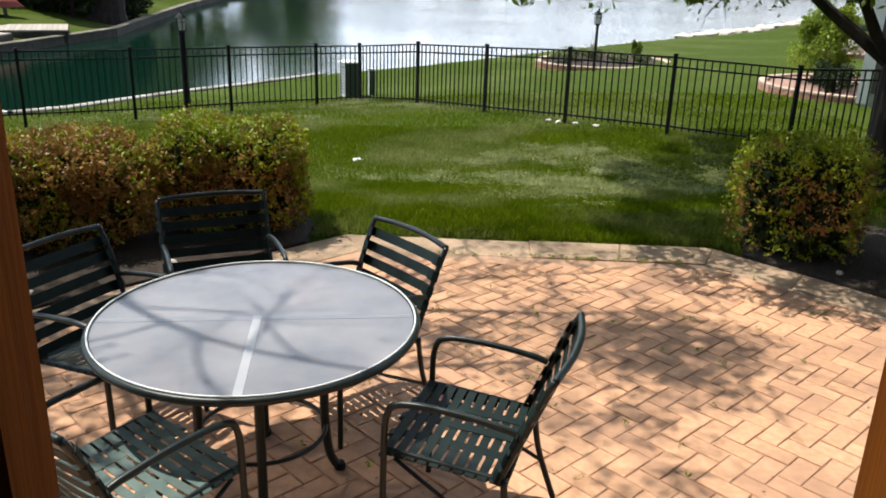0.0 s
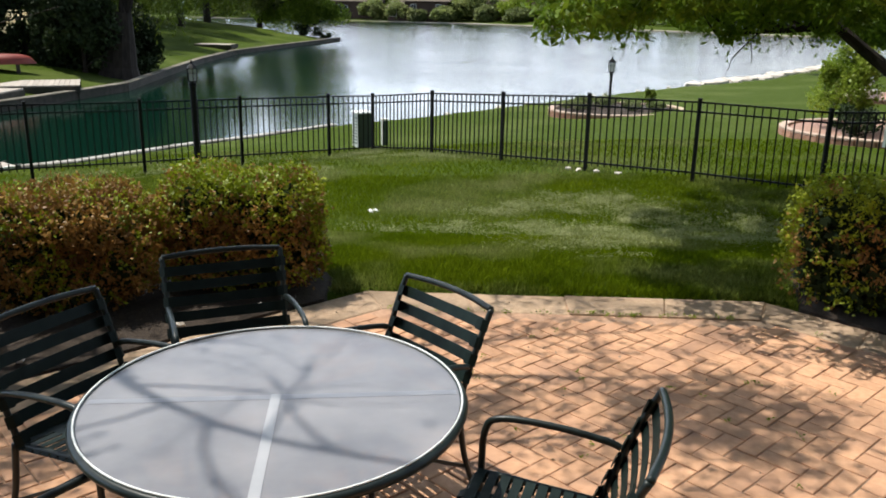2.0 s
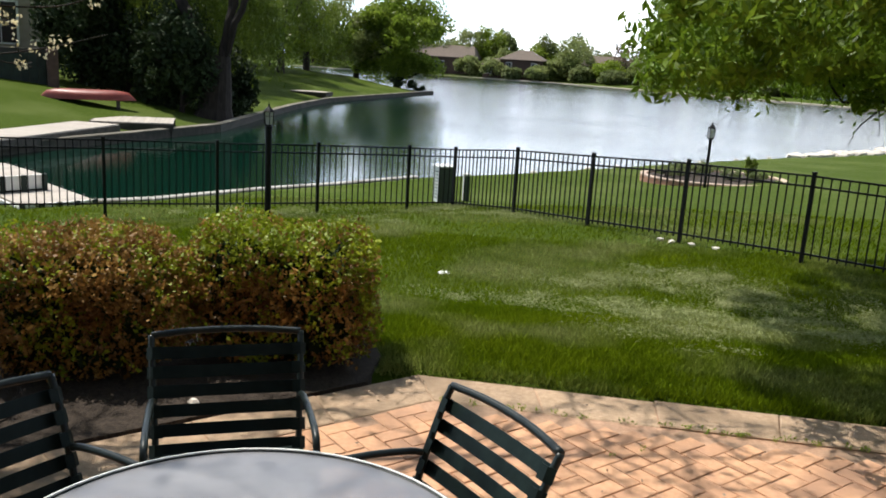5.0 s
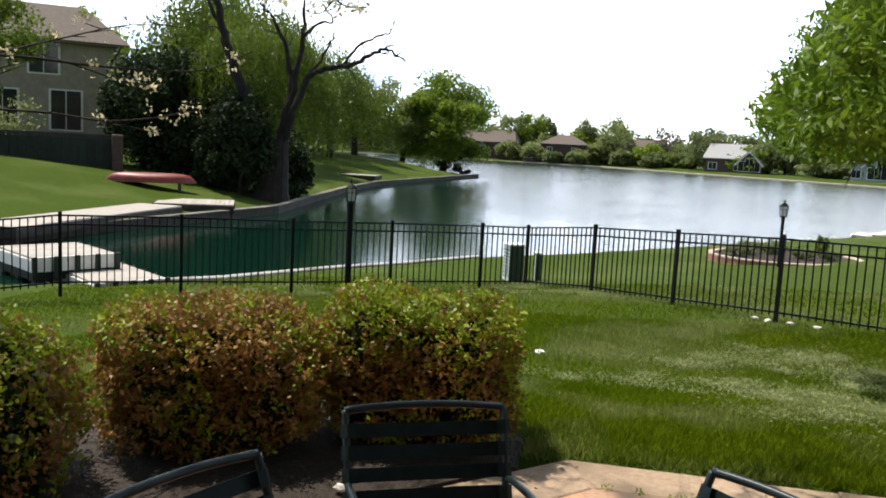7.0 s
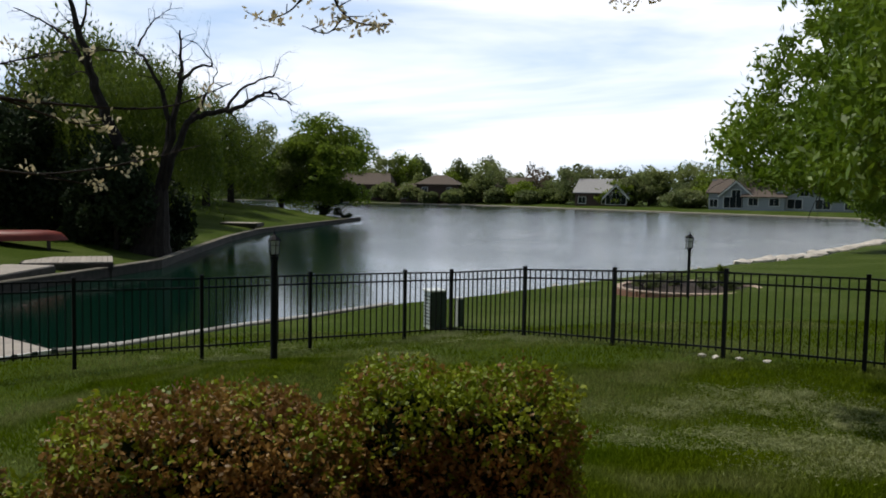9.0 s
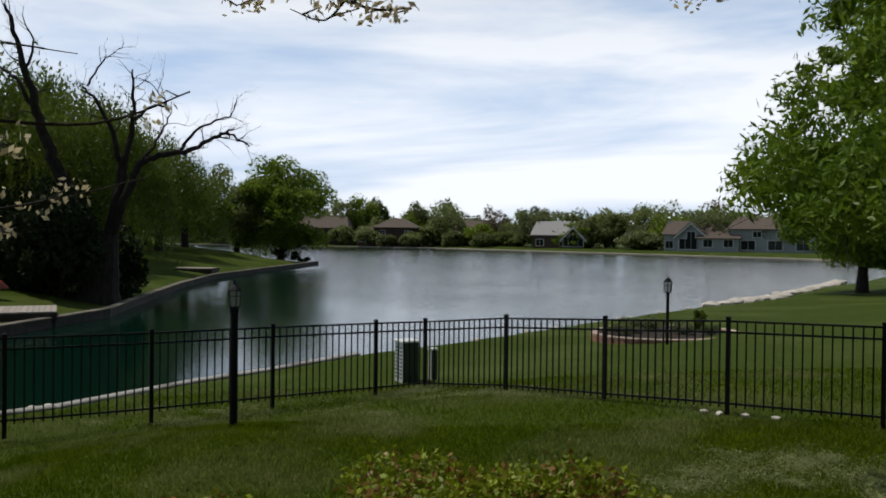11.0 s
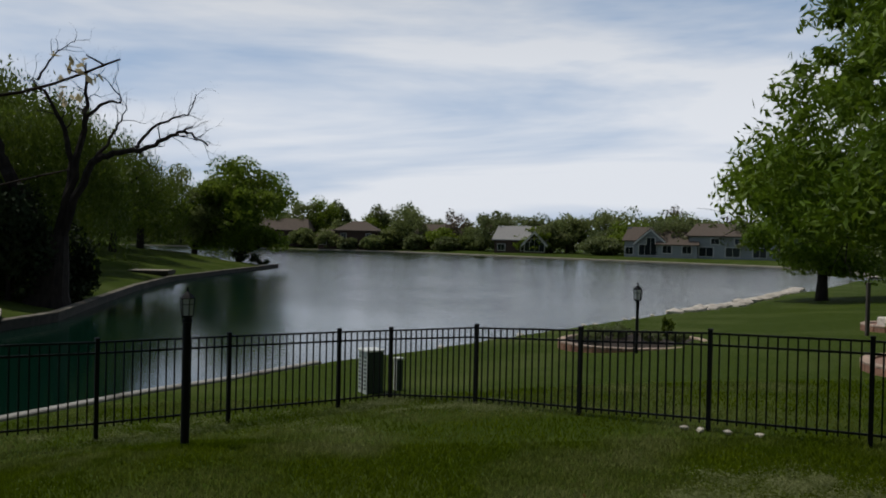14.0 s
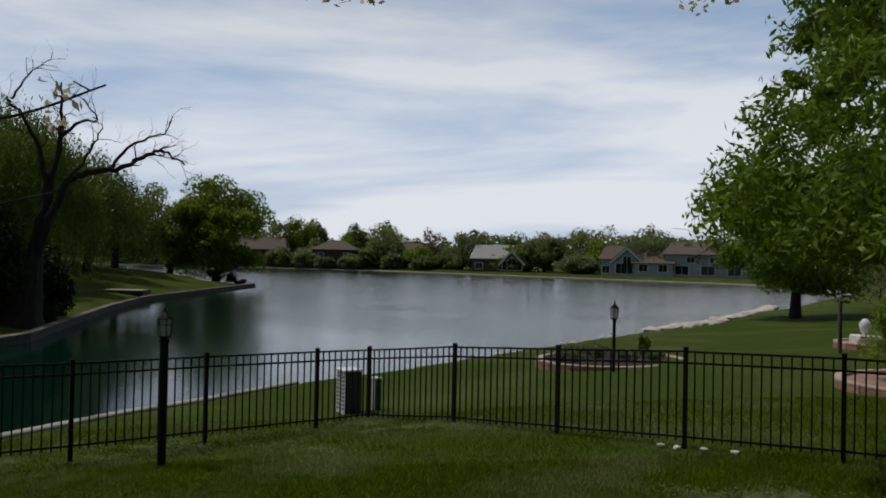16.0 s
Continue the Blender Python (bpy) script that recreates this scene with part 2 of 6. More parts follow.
M_GLASS = glassmat("lamp_glass", (0.93, 0.95, 0.95), 0.05)
def thin_glass(name, clear):
    """Thin clear glass: mostly see-through, with a faint gloss."""
    m = bpy.data.materials.new(name)
    m.use_nodes = True
    n, l = m.node_tree.nodes, m.node_tree.links
    b = n["Principled BSDF"]
    b.inputs["Base Color"].default_value = (0.75, 0.78, 0.78, 1)
    b.inputs["Roughness"].default_value = 0.08
    tr, ms = n.new("ShaderNodeBsdfTransparent"), n.new("ShaderNodeMixShader")
    ms.inputs["Fac"].default_value = clear
    l.new(b.outputs["BSDF"], ms.inputs[1])
    l.new(tr.outputs["BSDF"], ms.inputs[2])
    l.new(ms.outputs["Shader"], n["Material Output"].inputs["Surface"])
    return m


M_LANTERN = thin_glass("lantern_glass", 0.62)
M_PANE = mat("window_pane", (0.02, 0.024, 0.03), (0.03, 0.035, 0.04), scale=2, rough=0.06, spec=0.8)


def watermat():
    m = bpy.data.materials.new("lake_water")
    m.use_nodes = True
    n, l = m.node_tree.nodes, m.node_tree.links
    b = n["Principled BSDF"]
    b.inputs["Base Color"].default_value = (0.002, 0.018, 0.011, 1)
    b.inputs["Roughness"].default_value, b.inputs["IOR"].default_value = 0.10, 1.33
    geo = n.new("ShaderNodeNewGeometry")
    mpn = n.new("ShaderNodeMapping")
    mpn.inputs["Scale"].default_value = (1.0, 0.55, 1.0)
    t1 = n.new("ShaderNodeTexNoise")
    t1.inputs["Scale"].default_value, t1.inputs["Detail"].default_value = 9.0, 3.0
    t2 = n.new("ShaderNodeTexNoise")
    t2.inputs["Scale"].default_value, t2.inputs["Detail"].default_value = 0.09, 2.0
    mr = n.new("ShaderNodeMapRange")
    mr.inputs["From Min"].default_value, mr.inputs["From Max"].default_value = 0.35, 0.7
    mr.inputs["To Min"].default_value, mr.inputs["To Max"].default_value = 0.030, 0.060
    bp = n.new("ShaderNodeBump")
    bp.inputs["Distance"].default_value = 0.25
    l.new(geo.outputs["Position"], mpn.inputs["Vector"])
    l.new(mpn.outputs["Vector"], t1.inputs["Vector"])
    l.new(geo.outputs["Position"], t2.inputs["Vector"])
    l.new(t2.outputs["Fac"], mr.inputs["Value"])
    # the cove is sheltered, the open lake ruffled
    far = n.new("ShaderNodeVectorMath")
    far.operation = 'DOT_PRODUCT'
    far.inputs[1].default_value = (0.8, 0.3, 0.0)
    l.new(geo.outputs["Position"], far.inputs[0])
    calm = n.new("ShaderNodeMapRange")
    calm.inputs["From Min"].default_value, calm.inputs["From Max"].default_value = 1.0, 14.0
    calm.inputs["To Min"].default_value, calm.inputs["To Max"].default_value = 0.35, 3.2
    l.new(far.outputs["Value"], calm.inputs["Value"])
    mul = n.new("ShaderNodeMath")
    mul.operation = 'MULTIPLY'
    l.new(mr.outputs["Result"], mul.inputs[0])
    l.new(calm.outputs["Result"], mul.inputs[1])
    l.new(mul.outputs[0], bp.inputs["Strength"])
    l.new(t1.outputs["Fac"], bp.inputs["Height"])
    l.new(bp.outputs["Normal"], b.inputs["Normal"])
    return m


M_WATER = watermat()


def tabletop_mat():
    m = bpy.data.materials.new("frosted_tabletop")
    m.use_nodes = True
    n, l = m.node_tree.nodes, m.node_tree.links
    b = n["Principled BSDF"]
    b.inputs["Roughness"].default_value = 0.22
    b.inputs["IOR"].default_value = 1.5
    geo = n.new("ShaderNodeNewGeometry")
    t1 = n.new("ShaderNodeTexNoise")
    t1.inputs["Scale"].default_value, t1.inputs["Detail"].default_value = 3.5, 6.0
    r1 = n.new("ShaderNodeValToRGB")
    r1.color_ramp.elements[0].position, r1.color_ramp.elements[1].position = 0.3, 0.7
    r1.color_ramp.elements[0].color, r1.color_ramp.elements[1].color = (0.20, 0.205, 0.225, 1), (0.32, 0.315, 0.325, 1)
    l.new(geo.outputs["Position"], t1.inputs["Vector"])
    l.new(t1.outputs["Fac"], r1.inputs["Fac"])
    l.new(r1.outputs["Color"], b.inputs["Base Color"])
    t2 = n.new("ShaderNodeTexNoise")
    t2.inputs["Scale"].default_value = 260.0
    bp = n.new("ShaderNodeBump")
    bp.inputs["Strength"].default_value, bp.inputs["Distance"].default_value = 0.12, 0.004
    l.new(geo.outputs["Position"], t2.inputs["Vector"])
    l.new(t2.outputs["Fac"], bp.inputs["Height"])
    l.new(bp.outputs["Normal"], b.inputs["Normal"])
    tr = n.new("ShaderNodeBsdfTransparent")
    ms = n.new("ShaderNodeMixShader")
    ms.inputs["Fac"].default_value = 0.26
    l.new(b.outputs["BSDF"], ms.inputs[1])
    l.new(tr.outputs["BSDF"], ms.inputs[2])
    l.new(ms.outputs["Shader"], n["Material Output"].inputs["Surface"])
    return m


M_TOP = tabletop_mat()
# two tones of one support bar: its shadow line and its highlight, as colour
M_BAR_SHADE = mat("bar_shadow_tone", (0.17, 0.18, 0.205), (0.23, 0.235, 0.255), scale=9, rough=0.35)
M_BAR_GLINT = mat("bar_highlight_tone", (0.30, 0.31, 0.325), (0.38, 0.38, 0.39), scale=7, rough=0.35)


# ---- mesh helpers ----
class Shape:
    """Collects vertices and faces for one mesh."""

    def __init__(self):
        self.v, self.f = [], []

    def add(self, verts, faces):
        k = len(self.v)
        self.v.extend(tuple(p) for p in verts)
        self.f.extend(tuple(i + k for i in q) for q in faces)
        return self

    def box(self, x0, y0, z0, x1, y1, z1, m=None, bevel=0.0):
        if bevel:
            c = min(bevel, (x1 - x0) / 3, (y1 - y0) / 3, (z1 - z0) / 2)
            rings = [(0, 0, z0), (0, 0, z1 - c), (c, c, z1)]
            vs = []
            for ix, iy, z in rings:
                vs += [(x0 + ix, y0 + iy, z), (x1 - ix, y0 + iy, z), (x1 - ix, y1 - iy, z), (x0 + ix, y1 - iy, z)]
            fs = [(3, 2, 1, 0), (8, 9, 10, 11)]
            for r in (0, 4):
                for i in range(4):
                    fs.append((r + i, r + (i + 1) % 4, r + 4 + (i + 1) % 4, r + 4 + i))
        else:
            vs = [(x0, y0, z0), (x1, y0, z0), (x1, y1, z0), (x0, y1, z0), (x0, y0, z1), (x1, y0, z1), (x1, y1, z1), (x0, y1, z1)]
            fs = [(3, 2, 1, 0), (4, 5, 6, 7), (0, 1, 5, 4), (1, 2, 6, 5), (2, 3, 7, 6), (3, 0, 4, 7)]
        if m is not None:
            vs = [m @ Vector(p) for p in vs]
        return self.add(vs, fs)

    def tube(self, pts, radii, sides=8, cap=True, flat=1.0):
        pts = [Vector(p) for p in pts]
        if not isinstance(radii, (list, tuple)):
            radii = [radii] * len(pts)
        vs, fs, up = [], [], None
        for i, p in enumerate(pts):
            a = pts[min(i + 1, len(pts) - 1)] - pts[max(i - 1, 0)]
            a = a.normalized() if a.length > 1e-9 else Vector((0, 0, 1))
            if up is None:
                up = Vector((0, 0, 1)) if abs(a.z) < 0.9 else Vector((1, 0, 0))
            s = a.cross(up).normalized()
            up = s.cross(a).normalized()
            for k in range(sides):
                t = 2 * math.pi * k / sides
                vs.append(p + s * (radii[i] * math.cos(t)) + up * (radii[i] * flat * math.sin(t)))
        for i in range(len(pts) - 1):
            for k in range(sides):
                a0, a1 = i * sides + k, i * sides + (k + 1) % sides
                fs.append((a0, a1, a1 + sides, a0 + sides))
        if cap:
            fs.append(tuple(reversed(range(sides))))
            fs.append(tuple(range((len(pts) - 1) * sides, len(pts) * sides)))
        return self.add(vs, fs)

    def lathe(self, profile, sides=24, at=(0, 0, 0)):
        vs, fs = [], []
        for r, z in profile:
            for k in range(sides):
                t = 2 * math.pi * k / sides
                vs.append((at[0] + r * math.cos(t), at[1] + r * math.sin(t), at[2] + z))
        for i in range(len(profile) - 1):
            for k in range(sides):
                a0, a1 = i * sides + k, i * sides + (k + 1) % sides
                fs.append((a0, a1, a1 + sides, a0 + sides))
        fs.append(tuple(reversed(range(sides))))
        fs.append(tuple(range((len(profile) - 1) * sides, len(profile) * sides)))
        return self.add(vs, fs)

    def prism(self, poly, z0, z1, m=None):
        k = len(poly)
        vs = [(x, y, z0) for x, y in poly] + [(x, y, z1) for x, y in poly]
        if m is not None:
            vs = [m @ Vector(p) for p in vs]
        return self.add(vs, [tuple(reversed(range(k))), tuple(range(k, 2 * k))] + [(i, (i + 1) % k, k + (i + 1) % k, k + i) for i in range(k)])

    def mesh(self, name, material, smooth=False):
        me = bpy.data.meshes.new(name)
        me.from_pydata(self.v, [], self.f)
        if material:
            me.materials.append(material)
        if smooth:
            me.polygons.foreach_set("use_smooth", [True] * len(me.polygons))
        me.update()
        return me


def part(name, shape, material, parent=None, label="", smooth=False, at=None):
    """Links a shape, or a mesh, as one object, under a thing where one is given."""
    me = shape if isinstance(shape, bpy.types.Mesh) else shape.mesh(name, material, smooth)
    ob = new(name, me)
    if parent:
        ob.parent = parent
    if at is not None:
        ob.matrix_basis = at
    if label:
        ob["label"] = label
    return ob


def thing(name, at, label, category, group="", kind=""):
    ob = new(name)
    ob.empty_display_size = 0.2
    ob.matrix_basis = at if isinstance(at, Matrix) else Matrix.Translation(at)
    return tagged(ob, label, category, group, kind)


def quads_mesh(name, corners, material):
    """A mesh of free quads from an array (n, 4, 3)."""
    n = len(corners)
    me = bpy.data.meshes.new(name)
    me.vertices.add(4 * n)
    me.vertices.foreach_set("co", corners.reshape(-1).astype(np.float32))
    me.loops.add(4 * n)
    me.loops.foreach_set("vertex_index", np.arange(4 * n, dtype=np.int32))
    me.polygons.add(n)
    me.polygons.foreach_set("loop_start", np.arange(0, 4 * n, 4, dtype=np.int32))
    me.materials.append(material)
    me.update(calc_edges=True)
    return me


def leaf_quads(centres, size, rng, ratio=0.45, droop=0.0, spread=1.0, ups=None):
    """Pointed leaves (kite-shaped quads) at the centres, turned at random."""
    n = len(centres)
    a = rng.normal(size=(n, 3))
    a[:, 2] = a[:, 2] * spread - droop
    a /= np.linalg.norm(a, axis=1)[:, None]
    b = rng.normal(size=(n, 3))
    if ups is not None:
        b += ups
    s = np.cross(a, b)
    s /= np.linalg.norm(s, axis=1)[:, None] + 1e-9
    ln = size * rng.uniform(0.6, 1.25, n)[:, None]
    w = ln * ratio * rng.uniform(0.8, 1.2, n)[:, None]
    c = centres
    return np.stack([c - a * ln * 0.5, c + s * w * 0.5 + a * ln * 0.05, c + a * ln * 0.5, c - s * w * 0.5 + a * ln * 0.05], 1)


# ---- ground ----
WATER = -1.12
LAKE = [(-7.7, 16.3), (-6.3, 18.6), (-5.2, 20.0), (-3.7, 22.3), (-1.5, 24.6), (2.5, 29.5), (9.1, 37.3), (13.4, 41.6), (25, 58.5), (45, 84),
        (56, 108), (52, 123), (36, 144), (19, 166), (-3, 194), (-31, 204), (-75, 215), (-95, 190), (-70, 140), (-40, 105), (-22, 88), (-13.6, 82.3),
        (-15.2, 66), (-16.0, 55), (-15.2, 46), (-13.9, 37.3), (-12.9, 31), (-13.6, 26), (-14.3, 22), (-14.8, 16.5), (-13, 13.8), (-10.5, 14.2), (-8.9, 15.2)]
OCT = (0.65, 3.17)
APO = 3.40


def polygon_distance(px, py, poly):
    """Signed distance to a polygon, negative inside."""
    p = np.array(poly, float)
    q = np.roll(p, -1, 0)
    best = np.full(px.shape, 1e9)
    inside = np.zeros(px.shape, bool)
    for (x0, y0), (x1, y1) in zip(p, q):
        dx, dy = x1 - x0, y1 - y0
        t = np.clip(((px - x0) * dx + (py - y0) * dy) / (dx * dx + dy * dy), 0, 1)
        best = np.minimum(best, np.hypot(px - x0 - t * dx, py - y0 - t * dy))
        cross = (y0 > py) != (y1 > py)
        with np.errstate(divide="ignore", invalid="ignore"):
            inside ^= cross & (px < x0 + (py - y0) * dx / (dy if dy else 1e-9))
    return np.where(inside, -best, best)


def octagon_distance(px, py):
    ax, ay = np.abs(px - OCT[0]), np.abs(py - OCT[1])
    return np.maximum(np.maximum(ax, ay), (ax + ay) / math.sqrt(2)) - APO


# the bank's profile from the water's edge up to the patio, with its breaks rounded off
BANK_D = np.arange(-0.8, 16.0, 0.1)
BANK_Z = np.interp(BANK_D, [-0.8, -0.05, 0.0, 3.9, 5.6, 7.5, 9.5, 12], [-2.4, -1.2, -1.0, -0.84, -0.66, -0.54, -0.45, -0.40])
_soft = np.exp(-np.linspace(-2, 2, 25) ** 2)
BANK_Z[14:] = np.convolve(np.pad(BANK_Z, 12, mode="edge"), _soft / _soft.sum(), "valid")[14:]


def ground_z(px, py):
    px, py = np.asarray(px, float), np.asarray(py, float)
    d = polygon_distance(px, py, LAKE)
    g = np.interp(d, BANK_D, BANK_Z)
    # a soft rise where the lamp post stands
    g = g + 0.27 * np.exp(-((px + 4.2) / 1.8) ** 2 - ((py - 12.6) / 1.5) ** 2)
    # the other banks rise to the gardens behind them
    left = np.clip((-13.0 - px) / 3.0, 0, 1) * (py > 10)
    g = g + left * np.interp(d, [0, 1, 4, 14, 40], [0, 0.16, 0.40, 1.4, 2.0])
    farb = np.clip((py - 105) / 20, 0, 1)
    g = g + farb * np.interp(d, [0, 3, 15, 60], [0, 0.0, -0.1, 0.4])
    od = octagon_distance(px, py)
    k = np.clip(od / 4.2, 0, 1)
    k = k * k * (3 - 2 * k)
    g = g * np.where(py > 3, k, np.clip(k, 0, 0.5))
    return np.where(od < 0.0, -0.14, np.where(od < 0.05, g - 0.05, g))


def ground_sheet():
    def steps(lo, fine0, fine1, hi, fine):
        a = list(np.arange(fine0, fine1 + 1e-6, fine))
        x, s = fine1, fine
        while x < hi:
            s *= 1.09
            x += s
            a.append(x)
        x, s = fine0, fine
        while x > lo:
            s *= 1.09
            x -= s
            a.insert(0, x)
        return np.array(a)
    xs, ys = steps(-2500, -17, 10, 2500, 0.25), steps(-1500, 4, 34, 3500, 0.25)
    gx, gy = np.meshgrid(xs, ys)
    z = ground_z(gx, gy)
    co = np.stack([gx, gy, z], -1).reshape(-1, 3)
    nx, ny = len(xs), len(ys)
    i = np.arange(nx * ny).reshape(ny, nx)
    f = np.stack([i[:-1, :-1], i[:-1, 1:], i[1:, 1:], i[1:, :-1]], -1).reshape(-1, 4)
    me = bpy.data.meshes.new("ground")
    me.from_pydata(co.tolist(), [], f.tolist())
    me.materials.append(M_LAWN)
    me.polygons.foreach_set("use_smooth", [True] * len(me.polygons))
    me.update()
    return tagged(new("ground", me), "mown green lawn sloping down to the lake", "lawn", kind="structure")


ground = ground_sheet()
wsh = Shape()
wsh.add([(-140, 8, WATER), (100, 8, WATER), (100, 260, WATER), (-140, 260, WATER)], [(0, 1, 2, 3)])
water = tagged(part("water", wsh, M_WATER), "calm dark green lake water with soft ripples", "lake", kind="structure")


def gz(x, y):
    return float(ground_z(np.array([x]), np.array([y]))[0])


# ---- house behind the start: wall with a pair of wooden doors ajar ----
HZ = 0.40
DOOR_Y = 0.80
wall = Shape()
for x0, x1, z0, z1 in ((-7, -0.81, -0.15, 6.4), (1.135, 7, -0.15, 6.4), (-0.81, 1.135, 2.62, 6.4), (-0.81, 1.135, -0.15, HZ)):
    wall.box(x0, 0.30, z0, x1, 0.55, z1)
wall.box(-7, -5.5, -0.15, -6.8, 0.30, 6.4)
wall.box(6.8, -5.5, -0.15, 7, 0.30, 6.4)
wall.box(-6.8, -5.5, -0.15, 6.8, -5.3, 6.4)
# unseen white lining, added to bounce daylight onto the doors' inner faces
lining = Shape()
for x0, x1 in ((-6.78, -0.82), (1.145, 6.78)):
    lining.box(x0, 0.27, HZ, x1, 0.296, 2.8)
lining.box(-6.79, -5.29, HZ, 6.79, -5.26, 2.8)
tagged(part("wall_inside", lining, M_WHITE), "unseen white lining added to bounce light onto the doors", "wall", kind="structure")
tagged(part("wall_house", wall, M_HBRICK), "brown brick back wall of the house", "wall", kind="structure")
rf0 = Shape()
rf0.add([(-7.6, 1.15, 6.3), (7.6, 1.15, 6.3), (7.6, -6.1, 6.3), (-7.6, -6.1, 6.3), (-7.6, -2.5, 8.6), (7.6, -2.5, 8.6)], [(0, 1, 5, 4), (2, 3, 4, 5), (1, 2, 5), (3, 0, 4), (3, 2, 1, 0)])
tagged(part("roof", rf0, M_ROOF), "brown shingle roof of the house", "roof", kind="structure")
fl = Shape().box(-6.8, -5.3, 0.2, 6.8, 0.30, HZ - 0.004)
tagged(part("floor", fl, M_WOOD), "orange wooden floor inside the house", "floor", kind="structure")
# the unseen ceiling is white for the same bounced light
ce = Shape().box(-6.8, -5.3, 2.8, 6.8, 0.30, 2.95)
tagged(part("ceiling", ce, M_WHITE), "white painted ceiling inside the house", "ceiling", kind="structure")
st = Shape().box(-0.7, 0.55, -0.1, 1.0, 0.95, 0.2, bevel=0.01)
tagged(part("doorstep", st, M_CONC), "grey concrete step below the garden doors", "step", kind="structure")


def door_leaf(name, hinge, swing, sign, label):
    d = thing(name, pose(hinge[0], hinge[1], HZ + 0.01, 0, 0, swing), label, "door", kind="structure")
    w, h = 0.84, 2.08
    for nm, x0, x1, z0, z1 in (("stile", 0, 0.10, 0, h), ("stile", w - 0.10, w, 0, h), ("rail", 0.10, w - 0.10, 0, 0.22), ("rail", 0.10, w - 0.10, h - 0.12, h)):
        part(nm, Shape().box(min(sign * x0, sign * x1), -0.022, z0, max(sign * x0, sign * x1), 0.022, z1), M_WOOD, d)
    part("pane", Shape().box(min(sign * 0.10, sign * (w - 0.1)), -0.004, 0.22, max(sign * 0.10, sign * (w - 0.1)), 0.004, h - 0.12), M_GLASS, d)
    d.children[-1].visible_shadow = False
    hd = Shape()
    for s in (-1, 1):
        hd.tube([(sign * (w - 0.05), s * 0.022, 1.30), (sign * (w - 0.05), s * 0.06, 1.30), (sign * (w - 0.06), s * 0.065, 1.22), (sign * (w - 0.07), s * 0.06, 1.14), (sign * (w - 0.05), s * 0.022, 1.12)], 0.008, 8)
    part("door_handle", hd, M_IRON, d, "black ring pull", smooth=True)
    return d


door_leaf("door_1", (-0.790, 0.575), 14, 1, "orange-stained wooden glazed door standing ajar")
door_leaf("door_2", (1.102, 0.575), -14, -1, "orange-stained wooden glazed door standing ajar")

# ---- patio ----
patio = Shape()
t8 = math.tan(math.pi / 8)
octo = lambda a: [(OCT[0] + a * x, OCT[1] + a * y) for x, y in ((1, -t8), (1, t8), (t8, 1), (-t8, 1), (-1, t8), (-1, -t8), (-t8, -1), (t8, -1))]
patio.prism([p for p in octo(APO - 0.01)], -0.13, -0.007)
patio_ob = tagged(part("patio", patio, M_SAND), "octagonal herringbone patio of tan-red pavers", "patio", kind="structure")

# edging slabs round the patio
for side in range(8):
    ang = side * 45
    ln_o, ln_i = 2 * APO * t8, 2 * (APO - 0.36) * t8
    cnt = 4
    rg = random.Random(side)
    for k in range(cnt):
        u0, u1 = k / cnt - 0.5, (k + 1) / cnt - 0.5
        g = 0.0025
        poly = [(APO - 0.36, u0 * ln_i + g), (APO, u0 * ln_o + g), (APO, u1 * ln_o - g), (APO - 0.36, u1 * ln_i - g)]
        m = Matrix.Translation((OCT[0], OCT[1], 0)) @ pose(0, 0, 0, 0, 0, ang)
        cxy = m @ Vector(((APO - 0.2), (u0 + u1) / 2 * ln_o, 0))
        if cxy.y < 1.0:
            continue
        sl = Shape()
        top = rg.uniform(-0.004, 0.006)
        ins = [(APO - 0.35, u0 * ln_i + g + 0.01), (APO - 0.012, u0 * ln_o + g + 0.01), (APO - 0.012, u1 * ln_o - g - 0.01), (APO - 0.35, u1 * ln_i - g - 0.01)]
        vs = [(x, y, -0.1) for x, y in poly] + [(x, y, top - 0.003) for x, y in poly] + [(x, y, top + 0.002) for x, y in ins]
        fs = [(3, 2, 1, 0), (8, 9, 10, 11)]
        for r in (0, 4):
            for i in range(4):
                fs.append((r + i, r + (i + 1) % 4, r + 4 + (i + 1) % 4, r + 4 + i))
        sl.add([m @ Vector(p) for p in vs], fs)
        part("edging_slab", sl, M_EDGE, patio_ob)


# ---- fence ----
FENCE_H = 1.135
RIGHT_RUN = [(-2.095, 17.412), (-0.848, 16.234), (0.415, 15.07), (1.704, 13.911), (3.151, 13.018), (4.66, 12.19), (6.25, 12.45), (7.87, 12.95), (9.5, 13.5), (11.1, 14.1)]
LEFT_RUN = [(-2.095, 17.412), (-2.863, 16.771), (-4.296, 15.82), (-5.717, 14.817), (-7.21, 13.911), (-8.664, 12.96), (-10.12, 12.03), (-11.58, 11.12), (-13.03, 10.2)]
BASE = {0: {0: -0.84, 1: -0.652, 2: -0.541, 3: -0.425, 4: -0.385}, 1: {0: -0.84, 1: -0.808, 2: -0.785, 3: -0.767, 4: -0.745, 5: -0.735}}
fence = thing("fence", (0, 0, 0), "black metal picket fence with flat caps along the lawn", "fence")
post_me = Shape().box(-0.025, -0.025, -0.12, 0.025, 0.025, FENCE_H + 0.02).box(-0.03, -0.03, FENCE_H + 0.02, 0.03, 0.03, FENCE_H + 0.04, bevel=0.008).mesh("post", M_IRON)
pick_me = Shape().box(-0.0085, -0.0085, 0.05, 0.0085, 0.0085, FENCE_H - 0.02).mesh("picket", M_IRON)
